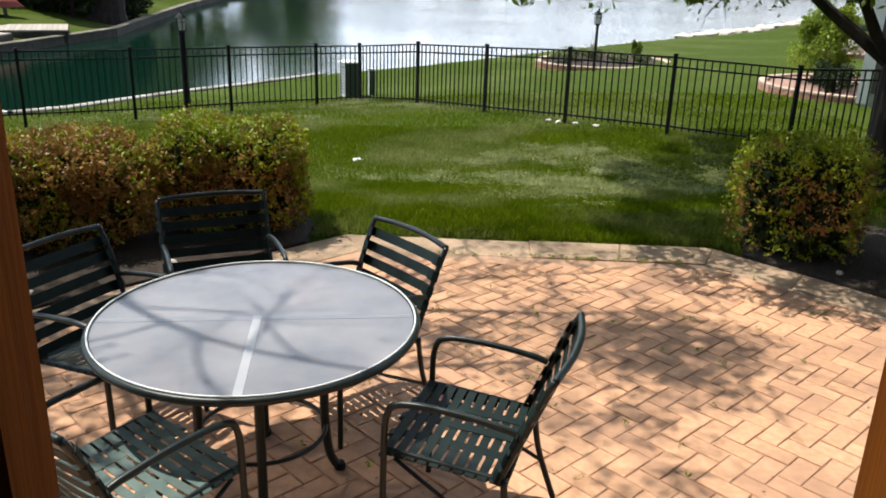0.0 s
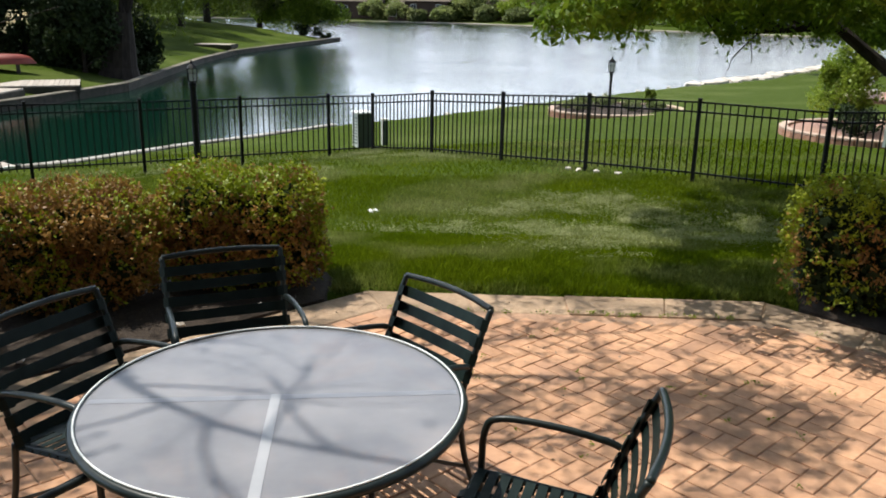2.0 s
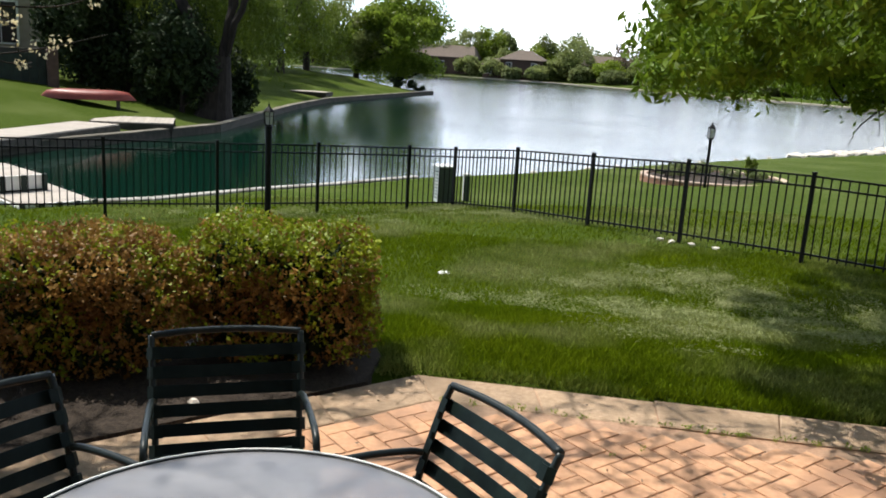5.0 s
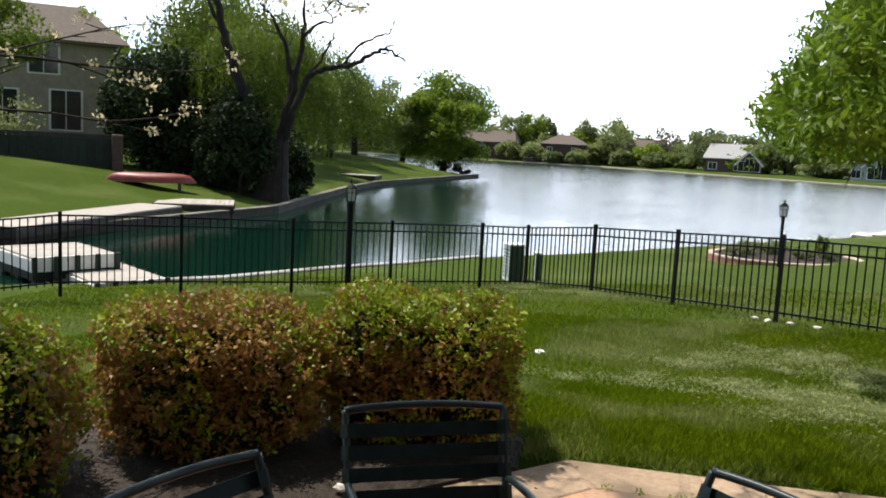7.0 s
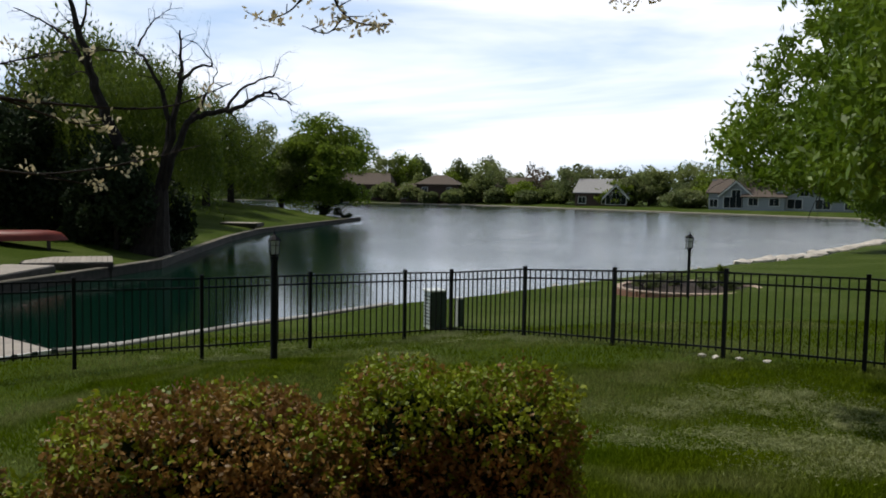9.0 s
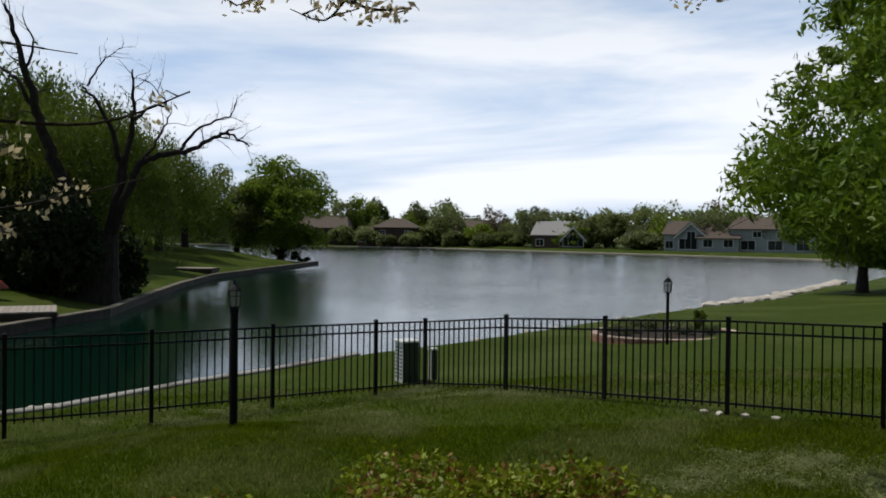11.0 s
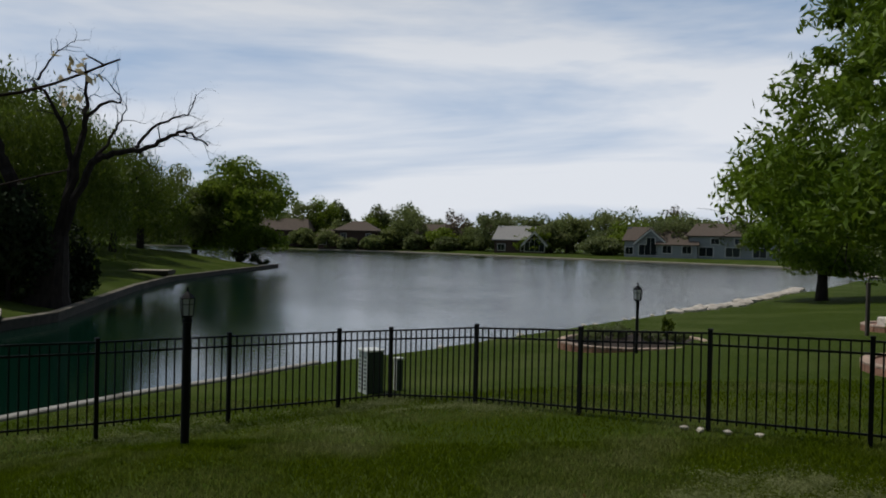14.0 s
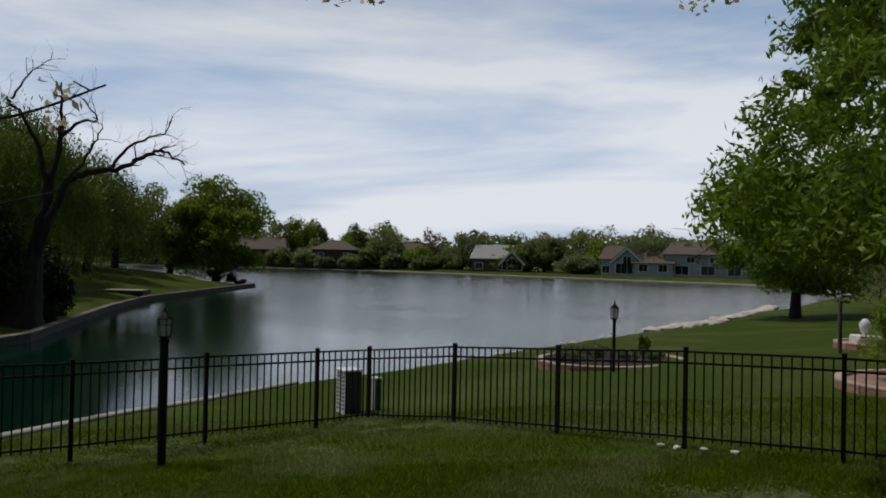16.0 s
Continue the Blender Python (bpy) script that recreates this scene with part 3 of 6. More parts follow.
for run, pts in enumerate((RIGHT_RUN, LEFT_RUN)):
    for i, (x, y) in enumerate(pts):
        z = BASE[run].get(i, gz(x, y))
        if not (run == 1 and i == 0):
            j = min(i + 1, len(pts) - 1)
            a = math.degrees(math.atan2(pts[j][1] - pts[j - 1][1], pts[j][0] - pts[j - 1][0]))
            part("post", post_me, None, fence, at=pose(x, y, z, 0, 0, a))
        if i + 1 < len(pts):
            x1, y1 = pts[i + 1]
            z1 = BASE[run].get(i + 1, gz(x1, y1))
            a = math.degrees(math.atan2(y1 - y, x1 - x))
            ln = math.hypot(x1 - x, y1 - y)
            n = max(2, round(ln / 0.1075))
            for k in range(1, n):
                u = k / n
                part("picket", pick_me, None, fence, at=pose(x + (x1 - x) * u, y + (y1 - y) * u, z + (z1 - z) * u, 0, 0, a))
            d = Vector((x1 - x, y1 - y, 0)).normalized() * 0.024
            s = Vector((-d.y, d.x, 0)).normalized()
            for h in (FENCE_H - 0.02, FENCE_H - 0.155, 0.10):
                r = Shape()
                v = []
                for bx, by, bz in ((x + d.x, y + d.y, z + h), (x1 - d.x, y1 - d.y, z1 + h)):
                    for ss, hh in ((-1, -1), (1, -1), (1, 1), (-1, 1)):
                        v.append((bx + s.x * 0.0125 * ss, by + s.y * 0.0125 * ss, bz + 0.0125 * hh))
                r.add(v, [(3, 2, 1, 0), (4, 5, 6, 7), (0, 1, 5, 4), (1, 2, 6, 5), (2, 3, 7, 6), (3, 0, 4, 7)])
                part("rail", r, M_IRON, fence)


# ---- table ----
def smooth_path(pts, n=6):
    """Rounds a polyline into a smooth curve through its points."""
    pts = [Vector(p) for p in pts]
    out = []
    for i in range(len(pts) - 1):
        p0, p1, p2, p3 = pts[max(i - 1, 0)], pts[i], pts[i + 1], pts[min(i + 2, len(pts) - 1)]
        for k in range(n):
            t = k / n
            out.append(0.5 * ((2 * p1) + (p2 - p0) * t + (2 * p0 - 5 * p1 + 4 * p2 - p3) * t * t + (3 * p1 - p0 - 3 * p2 + p3) * t ** 3))
    out.append(pts[-1])
    return out


def patio_table(x, y, h=0.71, r=0.615):
    t = thing("patio_table", (x, y, 0), "round frosted acrylic patio table with a dark metal rim", "table")
    part("tabletop", Shape().lathe([(r - 0.012, h - 0.008), (r - 0.012, h)], 72), M_TOP, t)
    part("rim", Shape().tube([((r) * math.cos(a), r * math.sin(a), h - 0.012) for a in [2 * math.pi * k / 72 for k in range(73)]], [0.016] * 73, 8, cap=False), M_FRAME, t, smooth=True)
    part("rim_bead", Shape().tube([((r - 0.004) * math.cos(a), (r - 0.004) * math.sin(a), h + 0.006) for a in [2 * math.pi * k / 72 for k in range(73)]], [0.0035] * 73, 6, cap=False), M_UTILW, t, "thin pale edge bead", smooth=True)
    # bars lie just proud of the top, with shadow and highlight painted on
    for a, material, far, top, lb in ((8, M_BAR_SHADE, r - 0.02, 0.0008, "support bar with its shadow line put into a grey colour"), (98, M_BAR_GLINT, 0.02, 0.0012, "support bar with its highlight put into a pale colour")):
        part("support_bar", Shape().box(-r + 0.02, -0.016, h - 0.035, far, 0.016, h + top, pose(0, 0, 0, 0, 0, a)), material, t, lb)
    for k in range(4):
        a = radians(13 + 90 * k)
        c, n = math.cos(a), math.sin(a)
        part("leg", Shape().tube(smooth_path([(0.31 * c, 0.31 * n, 0.0), (0.265 * c, 0.265 * n, 0.10), (0.25 * c, 0.25 * n, 0.35), (0.28 * c, 0.28 * n, 0.55), (0.47 * c, 0.47 * n, h - 0.045)]), 0.019, 8), M_FRAME, t, smooth=True)
        part("foot", Shape().lathe([(0.024, 0.0), (0.026, 0.012), (0.02, 0.03)], 10, at=(0.31 * c, 0.31 * n, 0)), M_IRON, t, "black rubber foot")
    part("stretcher", Shape().tube([(0.255 * math.cos(a), 0.255 * math.sin(a), 0.22) for a in [2 * math.pi * k / 40 for k in range(41)]], 0.009, 6, cap=False), M_FRAME, t, smooth=True)
    return t


patio_table(-0.63, 3.445)


# ---- chairs ----
def strap(a, b, w, along, sag=0.0, wrap=0.0165):
    """A flat vinyl strap from a to b, wound round the frame at both ends; along is the direction of its width."""
    a, b, along = Vector(a), Vector(b), Vector(along).normalized()
    n = (b - a).cross(along).normalized()
    s = Shape()
    d = (b - a).normalized()
    line = [a - n * wrap + d * 0.03, a - n * wrap, a - (b - a).normalized() * 0.021, a + n * wrap]
    for k in range(1, 6):
        u = k / 6
        line.append(a.lerp(b, u) + n * (wrap - sag * 4 * u * (1 - u)))
    line += [b + n * wrap, b + (b - a).normalized() * 0.021, b - n * wrap, b - n * wrap - d * 0.03]
    vs = []
    for p in line:
        for e, off in ((-1, 0), (1, 0)):
            vs.append(p + along * (w / 2 * e))
    k = len(line)
    th = []
    for i, p in enumerate(line):
        th += [vs[2 * i] - n * 0.003, vs[2 * i + 1] - n * 0.003]
    s.v = [tuple(v) for v in vs] + [tuple(v) for v in th]
    o = 2 * k
    for i in range(k - 1):
        q = 2 * i
        s.f += [(q, q + 1, q + 3, q + 2), (o + q + 2, o + q + 3, o + q + 1, o + q), (q, q + 2, o + q + 2, o + q), (q + 1, o + q + 1, o + q + 3, q + 3)]
    return s


def patio_chair(m, label):
    c = thing("patio_chair", m, label, "chair", "chairs round the patio table")
    W = 0.27
    # side frames: front leg, arm and back leg
    for sx in (-1, 1):
        x = sx * W
        part("arm_frame", Shape().tube(smooth_path([(x, 0.24, 0.0), (x, 0.235, 0.40), (x, 0.225, 0.58), (x, 0.17, 0.632), (x, 0.0, 0.635), (x, -0.17, 0.615), (x * 0.99, -0.225, 0.60)]), 0.0125, 8), M_FRAME, c, smooth=True)
        part("back_leg", Shape().tube(smooth_path([(x, -0.29, 0.0), (x, -0.215, 0.22), (x * 0.98, -0.19, 0.41)]), 0.0125, 8), M_FRAME, c, smooth=True)
        part("seat_side", Shape().tube(smooth_path([(x * 0.93, 0.25, 0.405), (x * 0.93, 0.20, 0.43), (x * 0.93, 0.0, 0.415), (x * 0.93, -0.2, 0.40)]), 0.0125, 8), M_FRAME, c, smooth=True)
        part("back_post", Shape().tube(smooth_path([(x * 0.95, -0.17, 0.39), (x * 0.97, -0.225, 0.55), (x, -0.28, 0.70), (x * 1.01, -0.335, 0.815)]), 0.0125, 8), M_FRAME, c, smooth=True)
        part("brace", Shape().tube([(x * 0.96, 0.2, 0.41), (x * 0.98, 0.0, 0.28), (x, -0.235, 0.16)], 0.008, 6), M_FRAME, c, smooth=True)
    part("top_rail", Shape().tube(smooth_path([(-W * 1.01, -0.335, 0.815), (-W * 0.5, -0.358, 0.82), (0, -0.366, 0.821), (W * 0.5, -0.358, 0.82), (W * 1.01, -0.335, 0.815)]), 0.0135, 8), M_FRAME, c, smooth=True)
    part("front_rail", Shape().tube([(-W * 0.93, 0.25, 0.405), (W * 0.93, 0.25, 0.405)], 0.0125, 8), M_FRAME, c, smooth=True)
    part("rear_rail", Shape().tube([(-W * 0.95, -0.19, 0.385), (W * 0.95, -0.19, 0.385)], 0.011, 8), M_FRAME, c, smooth=True)
    for k in range(10):
        y = 0.225 - k * 0.0425
        z = 0.428 - 0.028 * (k / 9)
        part("seat_strap", strap((-W * 0.93, y, z), (W * 0.93, y, z), 0.032, (0, 1, 0.05), 0.012), M_STRAP, c)
    for k in range(3):
        x = -0.12 + 0.12 * k
        part("lengthwise_strap", strap((x, 0.25, 0.417), (x, -0.18, 0.397), 0.044, (1, 0, 0), -0.004, 0.010), M_STRAP, c)
    for k in range(6):
        z = 0.755 - k * 0.066
        y = -0.305 + (0.755 - z) * 0.40
        xs = W * (0.995 - 0.035 * k / 5)
        part("back_strap", strap((-xs, y, z), (xs, y, z), 0.046, (0, -0.38, 1), -0.018), M_STRAP, c)
    return c


def chair_pose(mx, my, ox, oy, back=0.33):
    """Pose from the middle of the top rail and the way in which the back faces outward."""
    l = math.hypot(ox, oy)
    ox, oy = ox / l, oy / l
    return pose(mx - ox * back, my - oy * back, 0.0, 0, 0, math.degrees(math.atan2(ox, -oy)))


first = patio_chair(chair_pose(-0.108, 4.245, 0.74, 0.67), "dark green strap patio chair standing in full sun")
for (mx, my, ox, oy), lb in (((-1.185, 4.705, -0.42, 0.91), "dark green strap patio chair in the hedge's shade"), ((-1.65, 3.90, -0.91, 0.40), "dark green strap patio chair in dappled shade"),
                             ((-1.10, 2.57, -0.6, -0.8), "paler green strap patio chair pulled up to the table"), ((0.525, 3.11, 0.96, -0.26), "dark green strap patio chair turned sideways in the sun")):
    c = tagged(copy_thing(first, chair_pose(mx, my, ox, oy)), lb)
    # only this chair's seat straps get the paler green
    if lb.startswith("paler"):
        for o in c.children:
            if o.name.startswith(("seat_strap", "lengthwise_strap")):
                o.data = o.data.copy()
                o.data.materials[0] = M_STRAP_PALE


# ---- lamp posts ----
def lamp_post(x, y, z, h, label, post_r=0.038, head=1.0):
    """A round post with a six-sided glass lantern under a low ribbed hood."""
    t = thing("lamp_post", (x, y, z), label, "lamp post", "garden lamp posts")
    k = head
    pb = h - 0.34 * k
    part("post", Shape().lathe([(post_r, -0.1), (post_r, pb - 0.05), (post_r * 1.25, pb - 0.045), (post_r * 1.25, pb - 0.015), (post_r, pb)], 16), M_IRON, t)
    part("lantern_base", Shape().lathe([(0.040 * k, pb), (0.066 * k, pb + 0.012 * k), (0.068 * k, pb + 0.026 * k)], 6), M_IRON, t)
    part("glass", Shape().lathe([(0.055 * k, pb + 0.026 * k), (0.068 * k, pb + 0.20 * k)], 6), M_LANTERN, t, "clear bevelled glass")
    bars = Shape()
    for i in range(6):
        a = i * math.pi / 3
        bars.tube([(0.060 * k * math.cos(a), 0.060 * k * math.sin(a), pb + 0.026 * k), (0.074 * k * math.cos(a), 0.074 * k * math.sin(a), pb + 0.20 * k)], 0.006 * k, 5)
        b = a + math.pi / 3
        bars.tube([(0.067 * k * math.cos(a), 0.067 * k * math.sin(a), pb + 0.14 * k), (0.067 * k * math.cos(b), 0.067 * k * math.sin(b), pb + 0.14 * k)], 0.004 * k, 5)
    part("cage", bars, M_IRON, t)
    part("bulb", Shape().lathe([(0.010 * k, pb + 0.026 * k), (0.010 * k, pb + 0.09 * k), (0.020 * k, pb + 0.12 * k), (0.012 * k, pb + 0.16 * k), (0.003 * k, pb + 0.175 * k)], 8), M_CONC, t, smooth=True)
    part("hood", Shape().lathe([(0.080 * k, pb + 0.198 * k), (0.081 * k, pb + 0.207 * k), (0.052 * k, pb + 0.240 * k), (0.022 * k, pb + 0.268 * k), (0.012 * k, pb + 0.285 * k)], 6), M_IRON, t)
    part("finial", Shape().lathe([(0.010 * k, pb + 0.285 * k), (0.016 * k, pb + 0.30 * k), (0.007 * k, pb + 0.312 * k), (0.003 * k, h)], 8), M_IRON, t, smooth=True)
    return t


lamp_post(-4.17, 13.05, gz(-4.17, 13.05) + 0.03, 1.66, "black lamp post with a glass lantern on the lawn", 0.045)
lamp_post(3.365, 22.66, gz(3.365, 22.66), 1.62, "black lamp post with a glass lantern in a flower bed", 0.036, 1.3)

# ---- utility boxes by the fence corner ----
ub = thing("utility_box", pose(-2.43, 18.25, gz(-2.43, 18.25), 0, 0, 28), "green metal utility cabinet with a pale perforated side", "utility box")
part("cabinet", Shape().box(-0.14, -0.17, -0.05, 0.15, 0.17, 0.70, bevel=0.01), M_UTIL, ub)
part("lid", Shape().box(-0.18, -0.19, 0.70, 0.17, 0.19, 0.735, bevel=0.015), M_UTILW, ub, "pale sunlit lid")
sp = Shape().box(-0.156, -0.16, 0.0, -0.143, 0.16, 0.69)
part("side_panel", sp, M_UTILW, ub, "pale perforated panel")
for r in range(9):
    for k in range(3):
        part("vent_slot", Shape().box(-0.162, -0.1 + 0.1 * k - 0.03, 0.07 + 0.065 * r, -0.1565, -0.1 + 0.1 * k + 0.03, 0.10 + 0.065 * r), M_UTIL, ub)
ub2 = thing("utility_pedestal", pose(-1.97, 18.4, gz(-1.97, 18.4), 0, 0, 28), "slim grey utility pedestal beside the fence", "pedestal")
part("body", Shape().box(-0.055, -0.06, -0.05, 0.055, 0.06, 0.52, bevel=0.01), M_UTIL, ub2)
part("cap", Shape().box(-0.07, -0.07, 0.52, 0.07, 0.07, 0.56, bevel=0.012), M_UTILW, ub2)
part("side_panel", Shape().box(-0.063, -0.055, 0.0, -0.057, 0.055, 0.51), M_UTILW, ub2)


# ---- hedges ----
def superbox(rng, n, sx, sy, sz, shell=0.78, rough=1.0):
    """Points near the surface of a clipped block, z from 0 to sz, flat on top and slightly lumpy."""
    d = rng.normal(size=(n, 3))
    d /= (np.abs(d) ** 5.0).sum(1)[:, None] ** (1 / 5.0)
    r = shell + (1 - shell) * rng.random(n) ** 0.5
    ph = rng.uniform(0, 6, 6)
    bump = 0.97 + rough * (0.07 * np.sin(d[:, 0] * 5 + ph[0]) * np.sin(d[:, 2] * 4 + ph[3]) + 0.05 * np.sin(d[:, 1] * 6 + d[:, 0] * 4 + ph[1]) + 0.03 * np.sin(d[:, 2] * 9 + d[:, 0] * 3 + ph[2]) + rng.normal(size=n) * 0.012)
    p = d * (r * bump)[:, None]
    return p * np.array([sx / 2, sy / 2, sz / 2]) + np.array([0, 0, sz / 2])


def hedge(x, y, rot, sx, sy, sz, seed, label, n=9000, red=0.5):
    """A clipped shrub: sprigs of small leaves over a core darkened for inner shade, and bare stems."""
    rng = np.random.default_rng(seed)
    h = thing("hedge_shrub", pose(x, y, 0.0, 0, 0, rot), label, "shrub", "clipped shrubs round the patio")
    per = 11
    c = superbox(rng, n // per, sx, sy, sz, 0.80)
    c = c[rng.random(len(c)) < np.clip(0.30 + 1.1 * c[:, 2] / sz, 0, 1)]
    out = c - np.array([0, 0, sz * 0.45])
    out = out / np.linalg.norm(out, axis=1)[:, None] + rng.normal(size=c.shape) * 0.45 + np.array([0, 0, 0.35])
    out /= np.linalg.norm(out, axis=1)[:, None]
    ln = rng.uniform(0.05, 0.13, len(c))
    u = np.tile(np.linspace(-0.5, 0.5, per), len(c))
    k = np.repeat(np.arange(len(c)), per)
    p = c[k] + out[k] * (u * ln[k])[:, None] + rng.normal(size=(len(k), 3)) * 0.014
    p = p[p[:, 2] > 0.05]
    k = k[:len(p)]
    up = p - np.array([0, 0, sz * 0.4])
    q = leaf_quads(p, 0.031, rng, 0.6, ups=up * 0.8)
    topness = np.clip((p[:, 2] - sz * 0.60) / (sz * 0.30), 0, 1)
    blob = np.sin(p[:, 0] * 9.1 + seed + 2 * p[:, 2]) * np.sin(p[:, 1] * 8.3 + 2 * seed) * 0.35 + np.sin(p[:, 0] * 4.1 + 3 * seed) * np.sin(p[:, 2] * 7 + seed) * 0.30
    isred = rng.random(len(c))[k] < np.clip(red * (1.04 - (1.45 - 1.15 * red) * topness) + blob * (1 - 0.5 * topness), 0.03, 0.9)
    part("leaves", quads_mesh("leaves", q[~isred], L_HEDGE), None, h)
    part("russet_leaves", quads_mesh("russet_leaves", q[isred], L_HEDGER), None, h, "russet-tinged leaves")
    # core leaves take the near-black leaf colour to stand for shade between the sprigs
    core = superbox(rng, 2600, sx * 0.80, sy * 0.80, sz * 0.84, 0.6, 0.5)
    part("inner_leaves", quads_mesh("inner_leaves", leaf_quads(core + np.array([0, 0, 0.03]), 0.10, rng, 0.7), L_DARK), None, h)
    rr = random.Random(seed)
    for k in range(12):
        stems = Shape()
        bx, by = rr.uniform(-0.25, 0.25) * sx, rr.uniform(-0.25, 0.25) * sy
        tx, ty = bx * 1.7, by * 1.7
        stems.tube([(bx, by, -0.05), ((bx + tx) / 2 + rr.uniform(-.03, .03), (by + ty) / 2, sz * 0.35), (tx, ty, sz * 0.75)], [0.014, 0.010, 0.004], 5)
        part("stem", stems, M_BARK, h)
    return h


hedge(-1.66, 6.66, 12, 1.14, 0.88, 0.83, 11, "clipped barberry shrub with green top and russet sides", 42000, 0.66)
hedge(-2.70, 6.16, 30, 1.16, 0.98, 0.78, 12, "clipped barberry shrub, mostly russet in colour", 42000, 0.92)
hedge(-3.50, 5.02, 45, 1.25, 1.1, 0.80, 13, "clipped shrub with mixed green and russet leaves", 30000, 0.62)
hedge(2.68, 6.62, -32, 0.94, 0.98, 0.88, 14, "dark clipped shrub with yellow-green leaves in tree shade", 15000, 0.46)
hedge(3.50, 5.66, -45, 0.90, 0.85, 0.74, 15, "small bright green shrub in tree shade", 6000, 0.12)

# planting beds under the shrubs
BEDS = []


def bed(name, poly, label):
    BEDS.append(poly)
    s = Shape()
    zc = 0.012
    k = len(poly)
    vs = [(x, y, gz(x, y) - 0.05) for x, y in poly]
    cx, cy = sum(p[0] for p in poly) / k, sum(p[1] for p in poly) / k
    vs += [(cx + (x - cx) * 0.985, cy + (y - cy) * 0.985, max(gz(x, y), 0) + zc) for x, y in poly] + [(cx, cy, zc + 0.03)]
    s.add(vs, [(i, (i + 1) % k, k + (i + 1) % k, k + i) for i in range(k)] + [(k + i, k + (i + 1) % k, 2 * k) for i in range(k)])
    return tagged(part(name, s, M_MULCH), label, "planting bed", kind="structure")


bed("planting_bed", [(-1.0, 6.34), (-2.755, 4.585), (-2.77, 3.3), (-4.3, 3.3), (-4.4, 5.4), (-3.3, 6.7), (-2.1, 7.2), (-1.2, 7.15), (-1.02, 6.8)], "dark mulch bed under the clipped shrubs")
bed("planting_bed", [(2.22, 6.42), (4.055, 4.59), (4.9, 4.6), (4.7, 5.9), (3.6, 7.3), (2.5, 7.4)], "dark mulch bed under the clipped shrubs")


litter = thing("bed_stones", (0, 0, 0), "pale stones scattered in the mulch under the shrubs", "stones")
rs = np.random.default_rng(21)
bed_me = [stone for stone in (Shape().lathe([(0.02, -0.02), (0.045, 0.0), (0.035, 0.022), (0.008, 0.03)], 6).mesh("stone", M_STONE), Shape().lathe([(0.03, -0.02), (0.055, 0.005), (0.03, 0.03)], 5).mesh("stone", M_STONE))]
for k in range(7):
    u = rs.uniform(0, 1)
    side = rs.uniform(0.08, 0.5)
    if k % 4:
        x, y = -0.95 - 1.85 * u - side * 0.5, 6.35 - 1.7 * u + side * 0.5
    else:
        x, y = 2.2 + 1.8 * u + side * 0.4, 6.35 - 1.7 * u + side * 0.4
    part("stone", bed_me[k % 2], None, litter, at=pose(x, y, 0.045, 0, 0, rs.uniform(0, 360)) @ Matrix.Diagonal((rs.uniform(0.4, 0.85), rs.uniform(0.4, 0.8), rs.uniform(0.5, 0.8), 1)))


# ---- trees ----
def grow(rng, shape, start, heading, length, radius, depth, tips, bend=0.35, split=3, droop=0.0, ratio=0.72, segs=5, sides=7):
    """Grows a limb with its side limbs, and notes where the twigs run."""
    p, d = np.array(start, float), np.array(heading, float)
    d /= np.linalg.norm(d)
    pts, rad = [tuple(p)], [radius]
    for k in range(segs):
        d = d + rng.normal(size=3) * bend / segs ** 0.5 * 0.6
        d[2] -= droop / segs
        d /= np.linalg.norm(d)
        p = p + d * length / segs
        pts.append(tuple(p))
        rad.append(radius * (1 - 0.55 * (k + 1) / segs))
    shape.tube(pts, rad, max(4, sides), cap=False)
    if depth <= 1:
        tips.extend((np.array(q), d.copy()) for q in pts[1:])
    if depth == 0:
        return
    for k in range(split):
        u = rng.uniform(0.45, 1.0) if k else 1.0
        i = min(int(u * segs), segs)
        base = np.array(pts[i])
        side = rng.normal(size=3)
        side -= d * side.dot(d)
        side /= np.linalg.norm(side)
        h = d * rng.uniform(0.5, 0.9) + side * rng.uniform(0.5, 0.9) + np.array([0, 0, 0.15 - droop * 0.3])
        grow(rng, shape, base, h, length * ratio * rng.uniform(0.75, 1.15), rad[i] * 0.72, depth - 1, tips, bend, split, droop, ratio, segs, sides - 1)


def crown_points(rng, n, centre, radii, clumps=26, tight=0.30, low=-1.0):
    """Leaf places in clumps over an uneven crown."""
    c = rng.normal(size=(clumps, 3))
    c /= np.linalg.norm(c, axis=1)[:, None]
    c[:, 2] = np.maximum(c[:, 2], low)
    c *= rng.uniform(0.55, 0.95, clumps)[:, None]
    s = rng.uniform(0.6, 1.25, clumps)
    k = rng.integers(0, clumps, n)
    d = rng.normal(size=(n, 3))
    d /= np.linalg.norm(d, axis=1)[:, None]
    p = c[k] + d * (tight * s[k] * rng.random(n) ** 0.4)[:, None]
    return p * np.array(radii) + np.array(centre)


